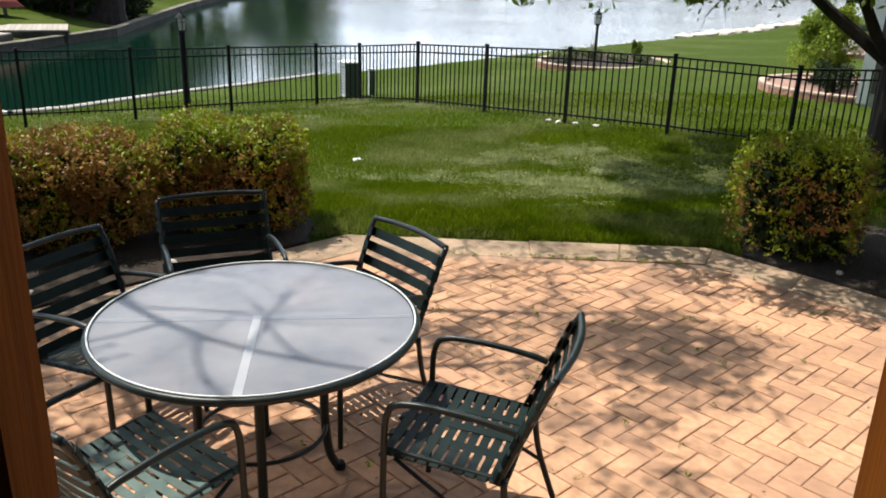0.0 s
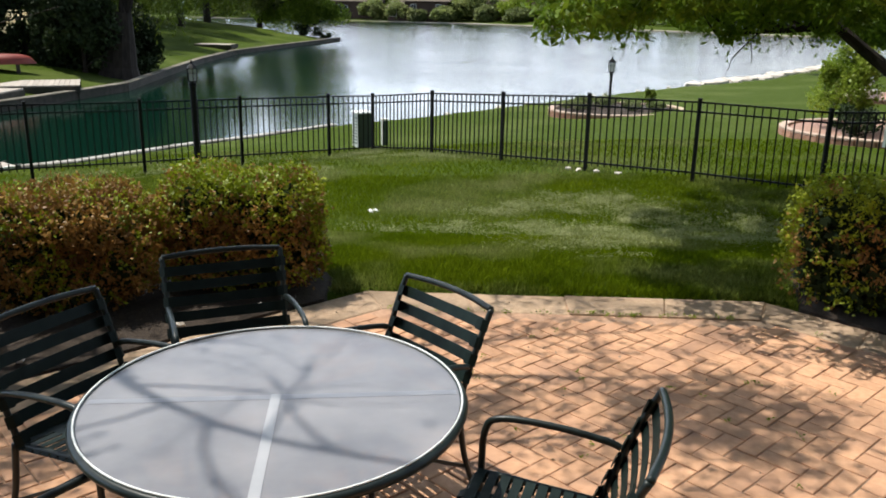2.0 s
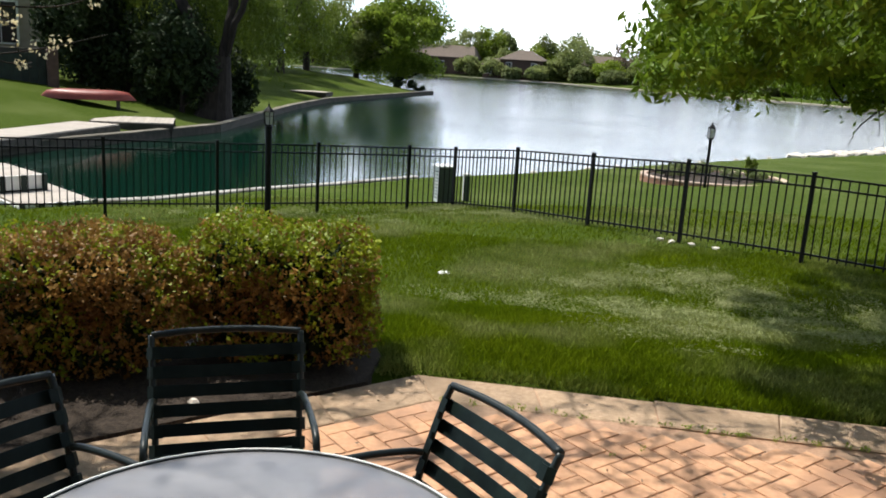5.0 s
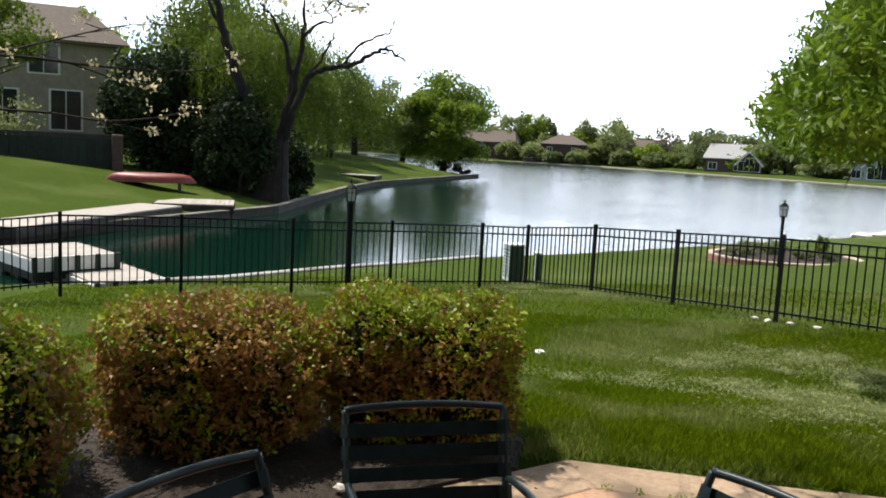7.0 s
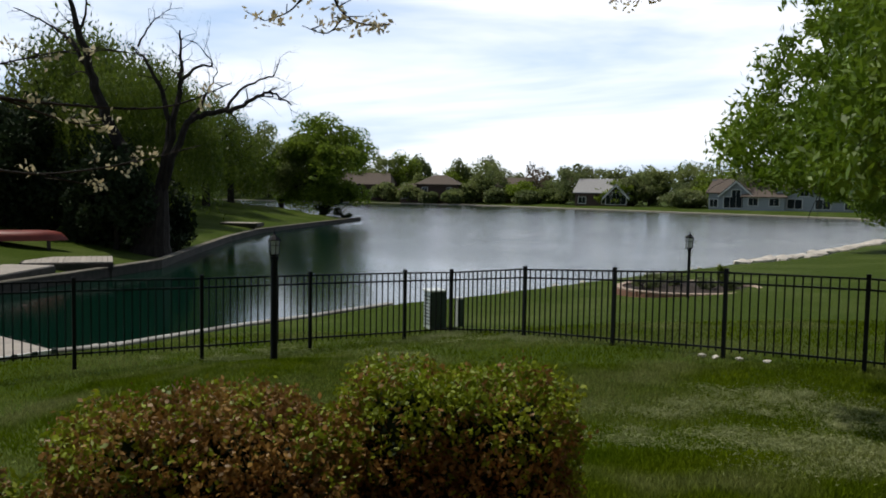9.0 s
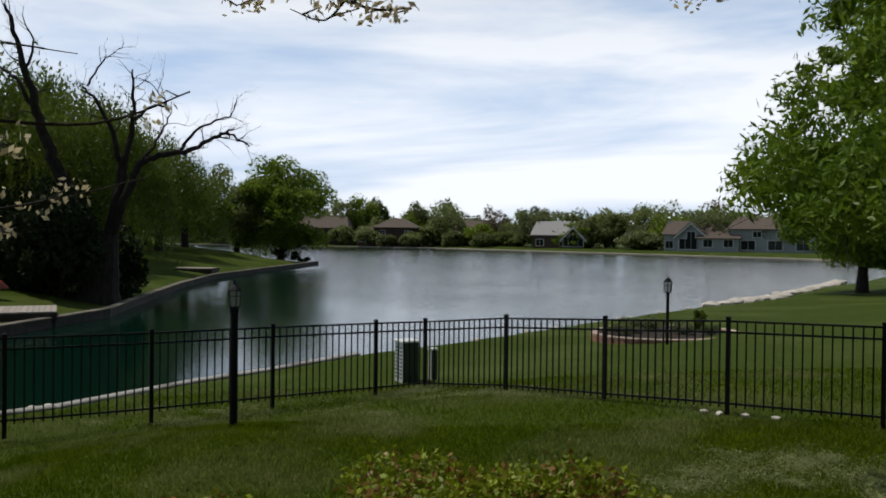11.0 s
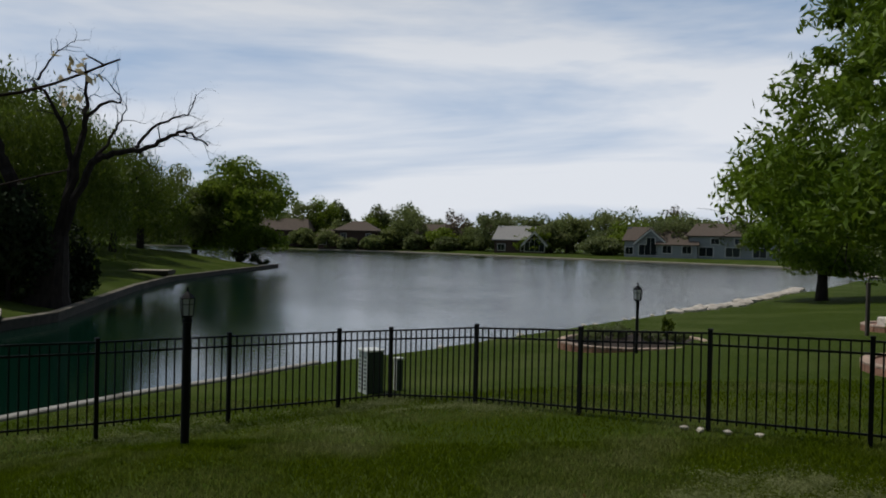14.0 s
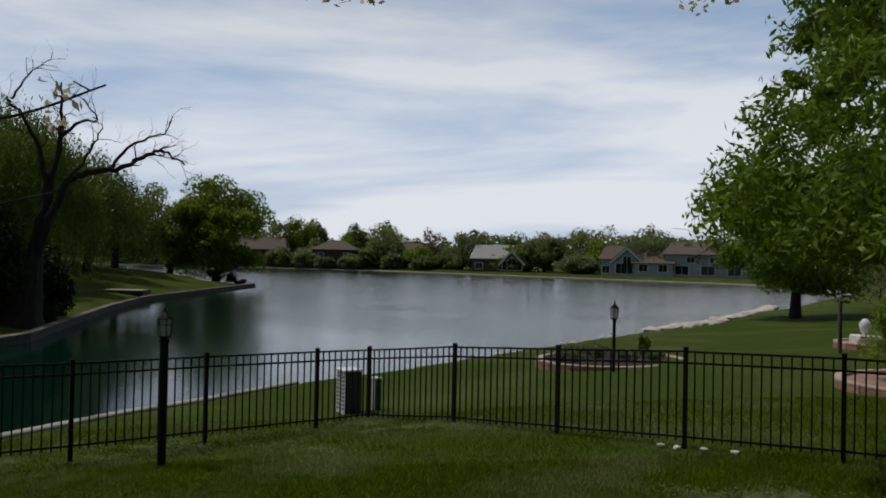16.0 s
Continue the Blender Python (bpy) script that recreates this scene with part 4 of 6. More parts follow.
def leafy_tree(name, x, y, h, crown_r, seed, label, leaves=5000, leaf=0.16, material=None, bark=None, trunk_r=0.2, crown_low=0.3, clumps=26, flat=1.0, droop=0.0, tight=0.32, z=None, group="", ratio=0.5):
    rng = np.random.default_rng(seed)
    z = gz(x, y) if z is None else z
    t = thing(name, (x, y, z), label, "tree", group)
    sh, tips = Shape(), []
    base = h * crown_low
    sh.tube([(0, 0, -0.2), (0.02 * h * rng.normal() * 0.3, 0, base * 0.5), (0.01 * h, 0.01 * h, base), (0, 0.01 * h, h * 0.7)], [trunk_r * 1.25, trunk_r, trunk_r * 0.85, trunk_r * 0.3], 9)
    for k in range(7):
        a = 2 * math.pi * k / 7 + rng.uniform(-0.3, 0.3)
        zz = base + (h * 0.7 - base) * k / 8
        sh.tube([(0, 0, zz), (crown_r * 0.4 * math.cos(a), crown_r * 0.4 * math.sin(a), zz + h * 0.09), (crown_r * 0.8 * math.cos(a), crown_r * 0.8 * math.sin(a), zz + h * 0.15)], [trunk_r * 0.4, trunk_r * 0.25, trunk_r * 0.08], 5)
    part("trunk", sh, bark or M_BARK, t)
    cz = (base * 0.85 + h) / 2
    p = crown_points(rng, leaves, (0, 0, cz), (crown_r, crown_r * flat, (h - base * 0.85) / 2), clumps, tight)
    part("crown", quads_mesh("crown", leaf_quads(p, leaf, rng, ratio, droop), material or L_FAR), None, t)
    return t

# the broad shade tree beside the fence
def shade_tree(x, y, seed):
    rng = np.random.default_rng(seed)
    z = gz(x, y)
    t = thing("shade_tree", (x, y, z), "broad shade tree with fresh green leaves and forked dark trunk", "tree")
    sh, tips = Shape(), []
    sh.tube([(0, 0, -0.2), (0.0, 0, 0.25), (0.0, 0.02, 0.9), (0.0, 0.03, 1.5)], [0.27, 0.185, 0.165, 0.155], 12, cap=False)
    for az, el, ln, r in ((150, 40, 2.4, 0.085), (-15, 42, 2.4, 0.095), (95, 68, 3.0, 0.13), (215, 50, 2.4, 0.075), (300, 52, 2.4, 0.075)):
        d = (math.cos(radians(az)) * math.cos(radians(el)), math.sin(radians(az)) * math.cos(radians(el)), math.sin(radians(el)))
        grow(rng, sh, (0, 0.03, 1.38), d, ln, r, 3, tips, bend=0.45, split=3, droop=0.1, ratio=0.62)
    part("trunk", sh, M_BARK, t)
    # leaf clumps fill a dome with a ragged, drooping skirt
    n = 2600
    a = rng.uniform(0, 2 * math.pi, n)
    u = rng.random(n) ** 0.55
    # lobe near 3.98 rad is added out of view to shade the right hedge
    R = 3.62 * (1 + 0.10 * np.sin(3 * a + 1) + 0.07 * np.sin(7 * a)) + 1.1 * np.exp(-((a - 3.75) / 0.7) ** 2) + 0.95 * np.exp(-((a - 3.98) / 0.42) ** 2) + 0.25 * np.exp(-((a - 3.1) / 0.4) ** 2) + 0.12 * np.exp(-((a - 2.3) / 0.6) ** 2)
    r = u * R
    top = 2.35 + 5.7 * np.clip(1 - u ** 2, 0, 1)
    low = 2.42 + 0.20 * np.sin(5 * a) + 0.15 * np.sin(11 * a + 2) + np.where(r < 1.3, 0.5 * (1.3 - r), 0)
    w = rng.random(n)
    v = np.where(w < 0.33, rng.random(n) * 0.14, np.where(w < 0.74, 1 - rng.random(n) * 0.25, rng.random(n)))
    c = np.stack([r * np.cos(a), r * np.sin(a), low + (top - low) * v], 1)
    size = rng.uniform(0.10, 0.27, n)
    k = rng.integers(0, n, 270000)
    d = rng.normal(size=(len(k), 3))
    d /= np.linalg.norm(d, axis=1)[:, None]
    p = c[k] + d * (size[k] * rng.random(len(k)) ** 0.45)[:, None] * np.array([1.25, 1.25, 0.85])
    # drooping sprays of leaves break up the outline
    m = 4200
    j = rng.choice(np.flatnonzero(u < 0.86), m)
    way = np.stack([np.cos(a[j]), np.sin(a[j]), np.zeros(m)], 1) + rng.normal(size=(m, 3)) * 0.5
    way[:, 2] += 0.25
    reach = rng.uniform(0.10, 0.28, m)
    w = np.tile(np.linspace(0, 1, 26), m)
    i = np.repeat(np.arange(m), 26)
    spray = c[j][i] + way[i] * (w * reach[i])[:, None] + rng.normal(size=(len(i), 3)) * 0.035
    spray[:, 2] -= 0.45 * (w * reach[i]) ** 2
    p = np.concatenate([p, spray])
    pts = np.array([q for q, h in tips])
    pts = pts[pts[:, 2] > 2.15]
    e = pts[rng.integers(0, len(pts), 20000)] + rng.normal(size=(20000, 3)) * 0.12
    e = e[(np.hypot(e[:, 0], e[:, 1]) < 3.3) & (e[:, 2] < 2.35 + 5.2 * (1 - (np.hypot(e[:, 0], e[:, 1]) / 3.75) ** 2))]
    p = np.concatenate([p, e])
    p = p[(p[:, 0] < 1.2) | (rng.random(len(p)) < 0.85)]
    part("crown", quads_mesh("crown", leaf_quads(p, 0.090, rng, 0.33, 0.5), L_TREE), None, t)
    return t


shade_tree(4.97, 10.19, 5)


# old willow with bare limbs on the far bank of the cove
def old_willow(x, y, seed):
    rng = np.random.default_rng(seed)
    t = thing("old_willow", (x, y, gz(x, y)), "old willow with a thick dark trunk and bare upper limbs", "tree")
    sh, tips = Shape(), []
    sh.tube([(0, 0, -0.3), (0.08, 0, 0.4), (0.2, 0, 1.6), (0.3, 0, 2.5)], [0.95, 0.68, 0.55, 0.42], 12, cap=False)
    base = gz(x, y)
    # each limb: radius, then its run across the view and its height over the patio
    limbs = [(0.30, (-0.2, 1.5), (-1.0, 3.1), (-1.7, 4.4), (-2.1, 5.8), (-2.5, 7.2), (-2.9, 8.6), (-3.4, 10.0)), (0.10, (-2.1, 5.8), (-2.8, 7.1), (-3.6, 7.7), (-5.0, 8.4)),
             (0.07, (-2.6, 7.5), (-2.3, 8.5), (-2.7, 9.6)), (0.15, (0.3, 1.6), (0.7, 3.9), (0.4, 5.4), (-0.1, 6.5), (-0.5, 7.0)), (0.05, (-0.4, 7.0), (0.1, 7.9), (0.7, 8.5)),
             (0.17, (0.4, 1.6), (0.9, 4.1), (1.2, 5.6), (1.3, 6.4), (1.2, 7.7)), (0.075, (1.2, 5.7), (1.9, 6.3), (2.4, 6.5), (1.9, 7.2)), (0.16, (0.5, 1.6), (1.3, 3.8), (2.0, 4.5), (3.1, 4.7), (4.2, 5.3), (4.7, 5.4), (5.5, 5.0)),
             (0.07, (2.9, 4.75), (3.5, 5.4), (4.2, 5.9), (4.7, 6.1), (5.0, 6.7)), (0.05, (3.7, 5.0), (4.2, 5.2), (4.8, 5.7)), (0.08, (1.55, 4.2), (2.2, 5.4), (2.6, 6.3))]
    for r, *run in limbs:
        line = smooth_path([Vector((a, 0.06 * a + 0.15 * math.sin(3 * a), b - base)) for a, b in run], 5)
        rad = [r * (1 - 0.82 * i / (len(line) - 1)) for i in range(len(line))]
        line = [p + Vector(rng.normal(size=3) * 0.035) for p in line]
        sh.tube(line, rad, 8, cap=False)
        for i in range(len(line) // 2, len(line)):
            if rng.random() < 0.75:
                d = (line[i] - line[i - 1]).normalized()
                side = Vector(rng.normal(size=3))
                side = (side - d * side.dot(d)).normalized()
                grow(rng, sh, line[i], tuple(d * 0.7 + side * 0.8), rng.uniform(0.4, 0.9), rad[i] * 0.25 + 0.008, 2, tips, bend=0.7, split=2, droop=0.0, ratio=0.7, sides=4, segs=4)
    part("trunk", sh, M_BARK, t)
    # hanging green strands on the side away from the water
    s = []
    for k in range(2600):
        a, r = rng.uniform(0, 2 * math.pi), rng.uniform(0.2, 1) ** 0.5
        cx, cy = -1.6 + 3.6 * r * math.cos(a), 2.2 + 2.2 * r * math.sin(a)
        top = 3.2 + 4.6 * (1 - r * r * 0.75) + rng.normal() * 0.5
        ln = rng.uniform(0.8, 2.4)
        n = int(ln / 0.14)
        u = np.linspace(0, 1, n)
        s.append(np.stack([cx + rng.normal(size=n) * 0.06 + u * 0.1, cy + rng.normal(size=n) * 0.06, top - u * ln], 1))
    p = np.concatenate(s)
    p = p[p[:, 2] > 0.8]
    part("crown", quads_mesh("crown", leaf_quads(p, 0.20, rng, 0.25, 1.6), L_WILLOW), None, t, "drooping green strands")
    return t


old_willow(-14.5, 34.2, 8)


def weeping_tree(x, y, h, r, seed, label):
    rng = np.random.default_rng(seed)
    t = thing("willow_tree", (x, y, gz(x, y)), label, "tree", "willows along the cove")
    sh = Shape().tube([(0, 0, -0.3), (0, 0, h * 0.3), (0.1, 0.1, h * 0.7)], [0.35, 0.25, 0.1], 8)
    for k in range(7):
        a = k * 0.9
        sh.tube([(0, 0, h * 0.3), (r * 0.4 * math.cos(a), r * 0.4 * math.sin(a), h * 0.62), (r * 0.7 * math.cos(a), r * 0.7 * math.sin(a), h * 0.72)], [0.14, 0.08, 0.03], 5)
    part("trunk", sh, M_BARK, t)
    s = []
    lobes = rng.uniform(0, 2 * math.pi, 5)
    for k in range(1250):
        a, q = rng.uniform(0, 2 * math.pi), rng.random() ** 0.5
        rr = r * q * (1 + 0.22 * math.sin(3 * a + lobes[0]) + 0.12 * math.sin(5 * a + lobes[1]))
        top = h * (0.55 + 0.42 * (1 - q ** 2.2)) + rng.normal() * h * 0.05 + 0.06 * h * math.sin(4 * a + lobes[2])
        ln = rng.uniform(0.12, 0.5) * h
        n = max(4, int(ln / 0.26))
        u = np.linspace(0, 1, n)
        s.append(np.stack([rr * math.cos(a) + rng.normal(size=n) * 0.12, rr * math.sin(a) + rng.normal(size=n) * 0.12, top - u * ln], 1))
    p = np.concatenate(s)
    p = p[p[:, 2] > h * 0.07]
    part("crown", quads_mesh("crown", leaf_quads(p, 0.30, rng, 0.3, 1.3), L_WILLOW), None, t, "drooping green strands")
    return t


for i, (x, y, h, r) in enumerate(((-20.6, 40, 8.8, 3.2), (-23.0, 47, 9.6, 3.6), (-22.5, 54, 9.6, 3.8), (-25, 60, 9.4, 4.0), (-23.5, 67, 8.6, 3.6), (-25.5, 52, 9.8, 4.2), (-24, 75, 7.6, 3.6))):
    weeping_tree(x, y, h, r, 20 + i, "weeping willow with fresh green strands on the bank")

# the round tree on the point
leafy_tree("bank_tree", -17.6, 84.5, 9.6, 5.6, 31, "broad round tree with dense leaves on the point", 34000, 0.34, L_BANK, trunk_r=0.35, crown_low=0.08, clumps=60, tight=0.28)
leafy_tree("bank_tree", -21.5, 83.0, 8.8, 4.2, 32, "leafy tree with dense leaves on the point", 9000, 0.34, L_FAR, trunk_r=0.28, crown_low=0.2, clumps=30)
for i, (x, y, r) in enumerate(((-15.6, 83.2, 0.8), (-16.8, 81.8, 0.9), (-14.9, 82.6, 0.5))):
    leafy_tree("bank_shrub", x, y, r * 1.3, r, 35 + i, "low dark shrub at the water's edge", 900, 0.16, L_DARK, trunk_r=0.05, crown_low=0.05, clumps=8, tight=0.5)

# dark evergreens behind the canoe
for i, (x, y, h, r) in enumerate(((-20.5, 34.4, 5.0, 1.8), (-19.0, 35.5, 5.1, 2.0), (-17.4, 36.6, 4.6, 1.9), (-21.3, 37.6, 4.8, 1.7), (-15.6, 33.6, 4.0, 1.25), (-16.6, 34.4, 3.2, 1.3), (-14.6, 36.2, 2.6, 1.2))):
    leafy_tree("evergreen_shrub", x, y, h, r, 40 + i, "tall dense dark evergreen shrub", 9000, 0.25, L_DARK, trunk_r=0.12, crown_low=0.03, clumps=34, tight=0.42)

# thicket behind the willows
for i, (x, y, h, r) in enumerate(((-23.5, 41, 5.0, 2.6), (-24.5, 45.5, 5.6, 2.8), (-25.5, 56, 5.4, 3.0), (-26.5, 64, 5.8, 3.2), (-26.0, 71, 5.4, 3.2), (-25.5, 79, 5.6, 3.2), (-23.0, 50, 4.6, 2.2))):
    leafy_tree("thicket_shrub", x, y, h, r, 90 + i, "dense dark green shrub behind the willows", 3600, 0.42, L_WILLOW, trunk_r=0.1, crown_low=0.03, clumps=24, tight=0.42)

# far tree on the lawn by the lake
leafy_tree("lakeside_tree", 19.3, 45.1, 7.4, 4.2, 50, "round leafy tree on the neighbouring lakeside lawn", 26000, 0.26, L_TREE, trunk_r=0.28, crown_low=0.16, clumps=40, tight=0.28)
for i, (x, y, h, r) in enumerate(((27, 50, 3.2, 2.2), (30, 47, 4.2, 2.6), (24, 42, 2.4, 1.6))):
    leafy_tree("garden_shrub", x, y, h, r, 55 + i, "dark reddish shrub behind the lakeside lawn", 3000, 0.22, L_FARD, trunk_r=0.08, crown_low=0.06, clumps=18, tight=0.45)

# tree row on the far shore
FAR = [(-20, 202, 4.5, 3, 0), (-15, 199.5, 3.2, 2.4, 1), (-9, 198.5, 3.8, 2.6, 0), (-26, 206, 5, 3.2, 0), (-38, 207, 4.2, 3, 1), (16, 195, 4.5, 3, 0), (38, 166, 4, 3, 0), (63, 134, 2.6, 2.2, 0), (1, 199, 4, 3, 1), (8, 193, 3.5, 3, 1), 
       (-47, 212, 9, 6, 0), (-40, 214, 10, 5, 1), (-33, 213, 7, 4, 1), (-27, 215, 11.5, 4.5, 0), (-23, 217, 12, 4.5, 3), (-19, 222, 11, 3, 1), (-17, 208, 6, 3, 0), (-8, 222, 12, 3, 1), (-6, 205, 5, 3, 0), (-1, 224, 13, 4, 1), (0, 207, 11.5, 5.2, 0), (10.5, 203, 10, 3.5, 2), (17, 206, 9.5, 4.5, 1),
       (14, 203, 6, 4, 1), (22, 199, 9.5, 5, 2), (27, 197, 10, 5, 0), (31, 192, 9.5, 5, 1), (35, 188, 9, 4, 0), (41, 184, 10, 5, 0), (44, 180, 11.5, 5, 0), (49, 174, 9, 4.5, 0), (52, 168, 9.5, 5, 3), (54, 172, 11, 3.5, 2), (46, 163, 6, 4, 1), (57, 164, 8.5, 4.5, 1),
       (61, 176, 9, 5, 0), (67, 172, 10, 4, 2), (74, 170, 8.5, 6, 1), (84, 160, 9, 6, 0), (92, 150, 10, 6, 1), (70, 130, 8, 5, 0), (-58, 216, 10, 7, 1), (-70, 220, 11, 7, 0), (100, 140, 11, 7, 0), (88, 130, 9, 5, 1), (80, 118, 9, 5, 0)]
for k in range(46):
    u = k / 45
    x = -80 + 165 * u
    y = float(np.interp(x, [-80, -31, -3, 19, 36, 60, 85], [224, 216, 206, 180, 160, 140, 128])) + 14 + 7 * math.sin(k * 2.3)
    FAR.append((x, y, 6.5 + 2.2 * math.sin(k * 1.7) + 1.2 * math.sin(k * 3.1), 4.6, (1, 0, 1, 1, 3)[k % 5]))
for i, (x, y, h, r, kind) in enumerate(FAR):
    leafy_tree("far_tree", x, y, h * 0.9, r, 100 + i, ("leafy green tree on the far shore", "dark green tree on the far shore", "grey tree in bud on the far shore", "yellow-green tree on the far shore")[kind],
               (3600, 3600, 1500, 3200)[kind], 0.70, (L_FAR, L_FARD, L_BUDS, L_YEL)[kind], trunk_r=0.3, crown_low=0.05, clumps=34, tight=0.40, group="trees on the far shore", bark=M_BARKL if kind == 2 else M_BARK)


# ---- houses ----
def gable_roof(s, x0, x1, y0, y1, z, h, over=0.4, hip=0.0):
    """Roof with its ridge along x."""
    ym = (y0 + y1) / 2
    v = [(x0 - over, y0 - over, z), (x1 + over, y0 - over, z), (x1 + over, y1 + over, z), (x0 - over, y1 + over, z), (x0 - over + hip, ym, z + h), (x1 + over - hip, ym, z + h)]
    v += [(a, b, c - 0.18) for a, b, c in v[:4]]
    s.add(v, [(0, 1, 5, 4), (2, 3, 4, 5), (3, 0, 4), (1, 2, 5), (0, 6, 7, 1), (1, 7, 8, 2), (2, 8, 9, 3), (3, 9, 6, 0), (9, 8, 7, 6)])
    return s


def window(parent, x, z, w, h, y, mullions=1):
    wd = part("window", Shape().box(x - w / 2 - 0.1, y - 0.08, z - 0.1, x + w / 2 + 0.1, y + 0.02, z + h + 0.1), M_WHITE, parent)
    for k in range(mullions + 1):
        a = x - w / 2 + w * k / (mullions + 1)
        part("pane", Shape().box(a + 0.03, y - 0.10, z, a + w / (mullions + 1) - 0.03, y - 0.078, z + h), M_PANE, wd)
    return wd


def house(x, y, rot, w, d, hw, hr, label, wallm, roofm, windows, hip=2.0, chimney=None, wing=None, gable=None):
    """A house whose front faces its own -y."""
    t = thing("house", pose(x, y, gz(x, y), 0, 0, rot), label, "house", "houses round the lake")
    part("wall", Shape().box(-w / 2, -d / 2, -0.6, w / 2, d / 2, hw), wallm, t)
    part("roof", gable_roof(Shape(), -w / 2, w / 2, -d / 2, d / 2, hw + 0.18, hr, 0.5, hip), roofm, t)
    for wx, wz, ww, wh in windows:
        window(t, wx, wz, ww, wh, -d / 2)
    if wing:
        wx, ww, wd, wh, wr = wing
        part("wing", Shape().box(wx - ww / 2, -d / 2 - 0.8, -0.6, wx + ww / 2, -d / 2 + wd, wh), wallm, t)
        part("wing_roof", gable_roof(Shape(), wx - ww / 2, wx + ww / 2, -d / 2 - 0.8, -d / 2 + wd, wh + 0.18, wr, 0.4, 0.5), roofm, t)
        for k in (-1, 1):
            window(t, wx + k * ww * 0.25, 0.8, 1.6, 1.3, -d / 2 - 0.8)
    if gable:
        gx, gw, gh, gr = gable
        g = Shape()
        y0 = -d / 2 - 1.4
        g.box(gx - gw / 2, y0, -0.6, gx + gw / 2, -d / 2, gh)
        g.add([(gx - gw / 2, y0, gh), (gx + gw / 2, y0, gh), (gx, y0, gh + gr), (gx - gw / 2, 0, gh), (gx + gw / 2, 0, gh), (gx, 0, gh + gr)], [(0, 1, 2), (5, 4, 3)])
        part("gable", g, wallm, t)
        rf, tr = Shape(), Shape()
        for s in (-1, 1):
            e = Vector((gx + s * (gw / 2 + 0.5), 0, gh - 0.4))
            r = Vector((gx, 0, gh + gr + 0.05))
            for shp, ya, yb, th in ((rf, y0 - 0.45, 0.5, 0.2), (tr, y0 - 0.52, y0 - 0.45, -0.35)):
                shp.add([(e.x, ya, e.z), (r.x, ya, r.z), (r.x, yb, r.z), (e.x, yb, e.z), (e.x, ya, e.z + th), (r.x, ya, r.z + th), (r.x, yb, r.z + th), (e.x, yb, e.z + th)],
                        [(3, 2, 1, 0), (4, 5, 6, 7), (0, 1, 5, 4), (1, 2, 6, 5), (2, 3, 7, 6), (3, 0, 4, 7)])
        part("gable_roof", rf, roofm, t)
        part("bargeboard", tr, M_WHITE, t, "white bargeboard")
        window(t, gx, gh * 0.72, 1.5, 1.5, y0)
        window(t, gx, 0.4, 4.2, 1.9, y0, 3)
    if chimney:
        cx, cw, ch = chimney
        part("chimney", Shape().box(cx - cw / 2, -0.6, 0, cx + cw / 2, 0.6, ch), wallm, t)
    return t


house(-12.5, 206, -6, 10, 9, 4.1, 2.3, "brown brick house with a hipped shingle roof", M_HBRICK, M_ROOF, [(-3, 2.4, 1.2, 1.1), (3, 2.4, 1.2, 1.1), (2.5, 0.5, 1.4, 1.3)], hip=4.0, wing=(-6.5, 5, 7, 2.6, 1.6))
house(-33, 212, -5, 17, 10, 3.2, 2.9, "low brown brick house with a broad shingle roof", M_HBRICK, M_ROOF, [(-5, 0.7, 1.8, 1.5), (0, 0.7, 2.2, 1.6), (5, 0.7, 1.8, 1.5)], hip=1.5)
house(6.8, 208, -10, 10, 9, 3.6, 2.4, "brown brick house behind trees on the far shore", M_HBRICK, M_ROOF, [(-4, 0.7, 1.8, 1.6), (0, 0.7, 2.2, 1.8), (4, 0.7, 1.8, 1.6)], hip=1.5)
house(24.3, 183, -18, 11, 8, 2.6, 3.0, "low house with pale grey roof and dark brick chimney", M_HBRICK, M_ROOFG, [(-4, 0.5, 1.6, 1.3), (1, 0.5, 1.6, 1.3)], hip=0.5, gable=(3.4, 4.6, 2.0, 2.4), chimney=(3.6, 1.2, 6.2))
house(45.3, 159, -22, 9, 8, 2.9, 2.6, "grey sided lakeside house with a white-trimmed gable", M_GREYS, M_ROOF, [(-3.6, 0.5, 1.4, 1.3), (3.6, 0.5, 1.2, 1.2)], hip=0.8, gable=(0.4, 5.2, 2.9, 2.3), chimney=(-4.0, 0.8, 5.6))
house(58.6, 152, -26, 15, 9, 3.9, 2.3, "grey sided house with a brown shingle roof and white windows", M_GREYS, M_ROOF, [(-3, 2.6, 1.4, 1.0), (1, 2.6, 1.4, 1.0), (5, 2.6, 1.4, 1.0), (-4.5, 0.4, 2.4, 1.6), (0, 0.4, 2.4, 1.6), (4.5, 0.4, 2.2, 1.6)], hip=1.2, wing=(-9.5, 7, 7, 2.2, 2.4))
house(-39.5, 48.0, 36, 15, 9, 5.4, 2.6, "beige two-storey house with tall windows beyond the cove", M_BEIGE, M_ROOF, [(-4.5, 3.6, 1.4, 1.7), (-1, 3.6, 1.4, 1.7), (3.2, 3.6, 1.6, 1.9), (-5, 0.6, 1.6, 1.9), (-2, 0.5, 1.6, 2.0), (1, 0.5, 1.6, 2.0), (4.4, 0.3, 1.7, 2.3)], hip=2.5)
leafy_tree("garden_tree", -28.5, 34.0, 7.2, 3.0, 61, "light green garden tree in front of the beige house", 11000, 0.22, L_WILLOW, trunk_r=0.12, crown_low=0.3)
leafy_tree("garden_tree", -36, 52, 8.5, 3.5, 62, "pale green tree behind the beige house", 3000, 0.3, L_YEL, trunk_r=0.2, crown_low=0.3)

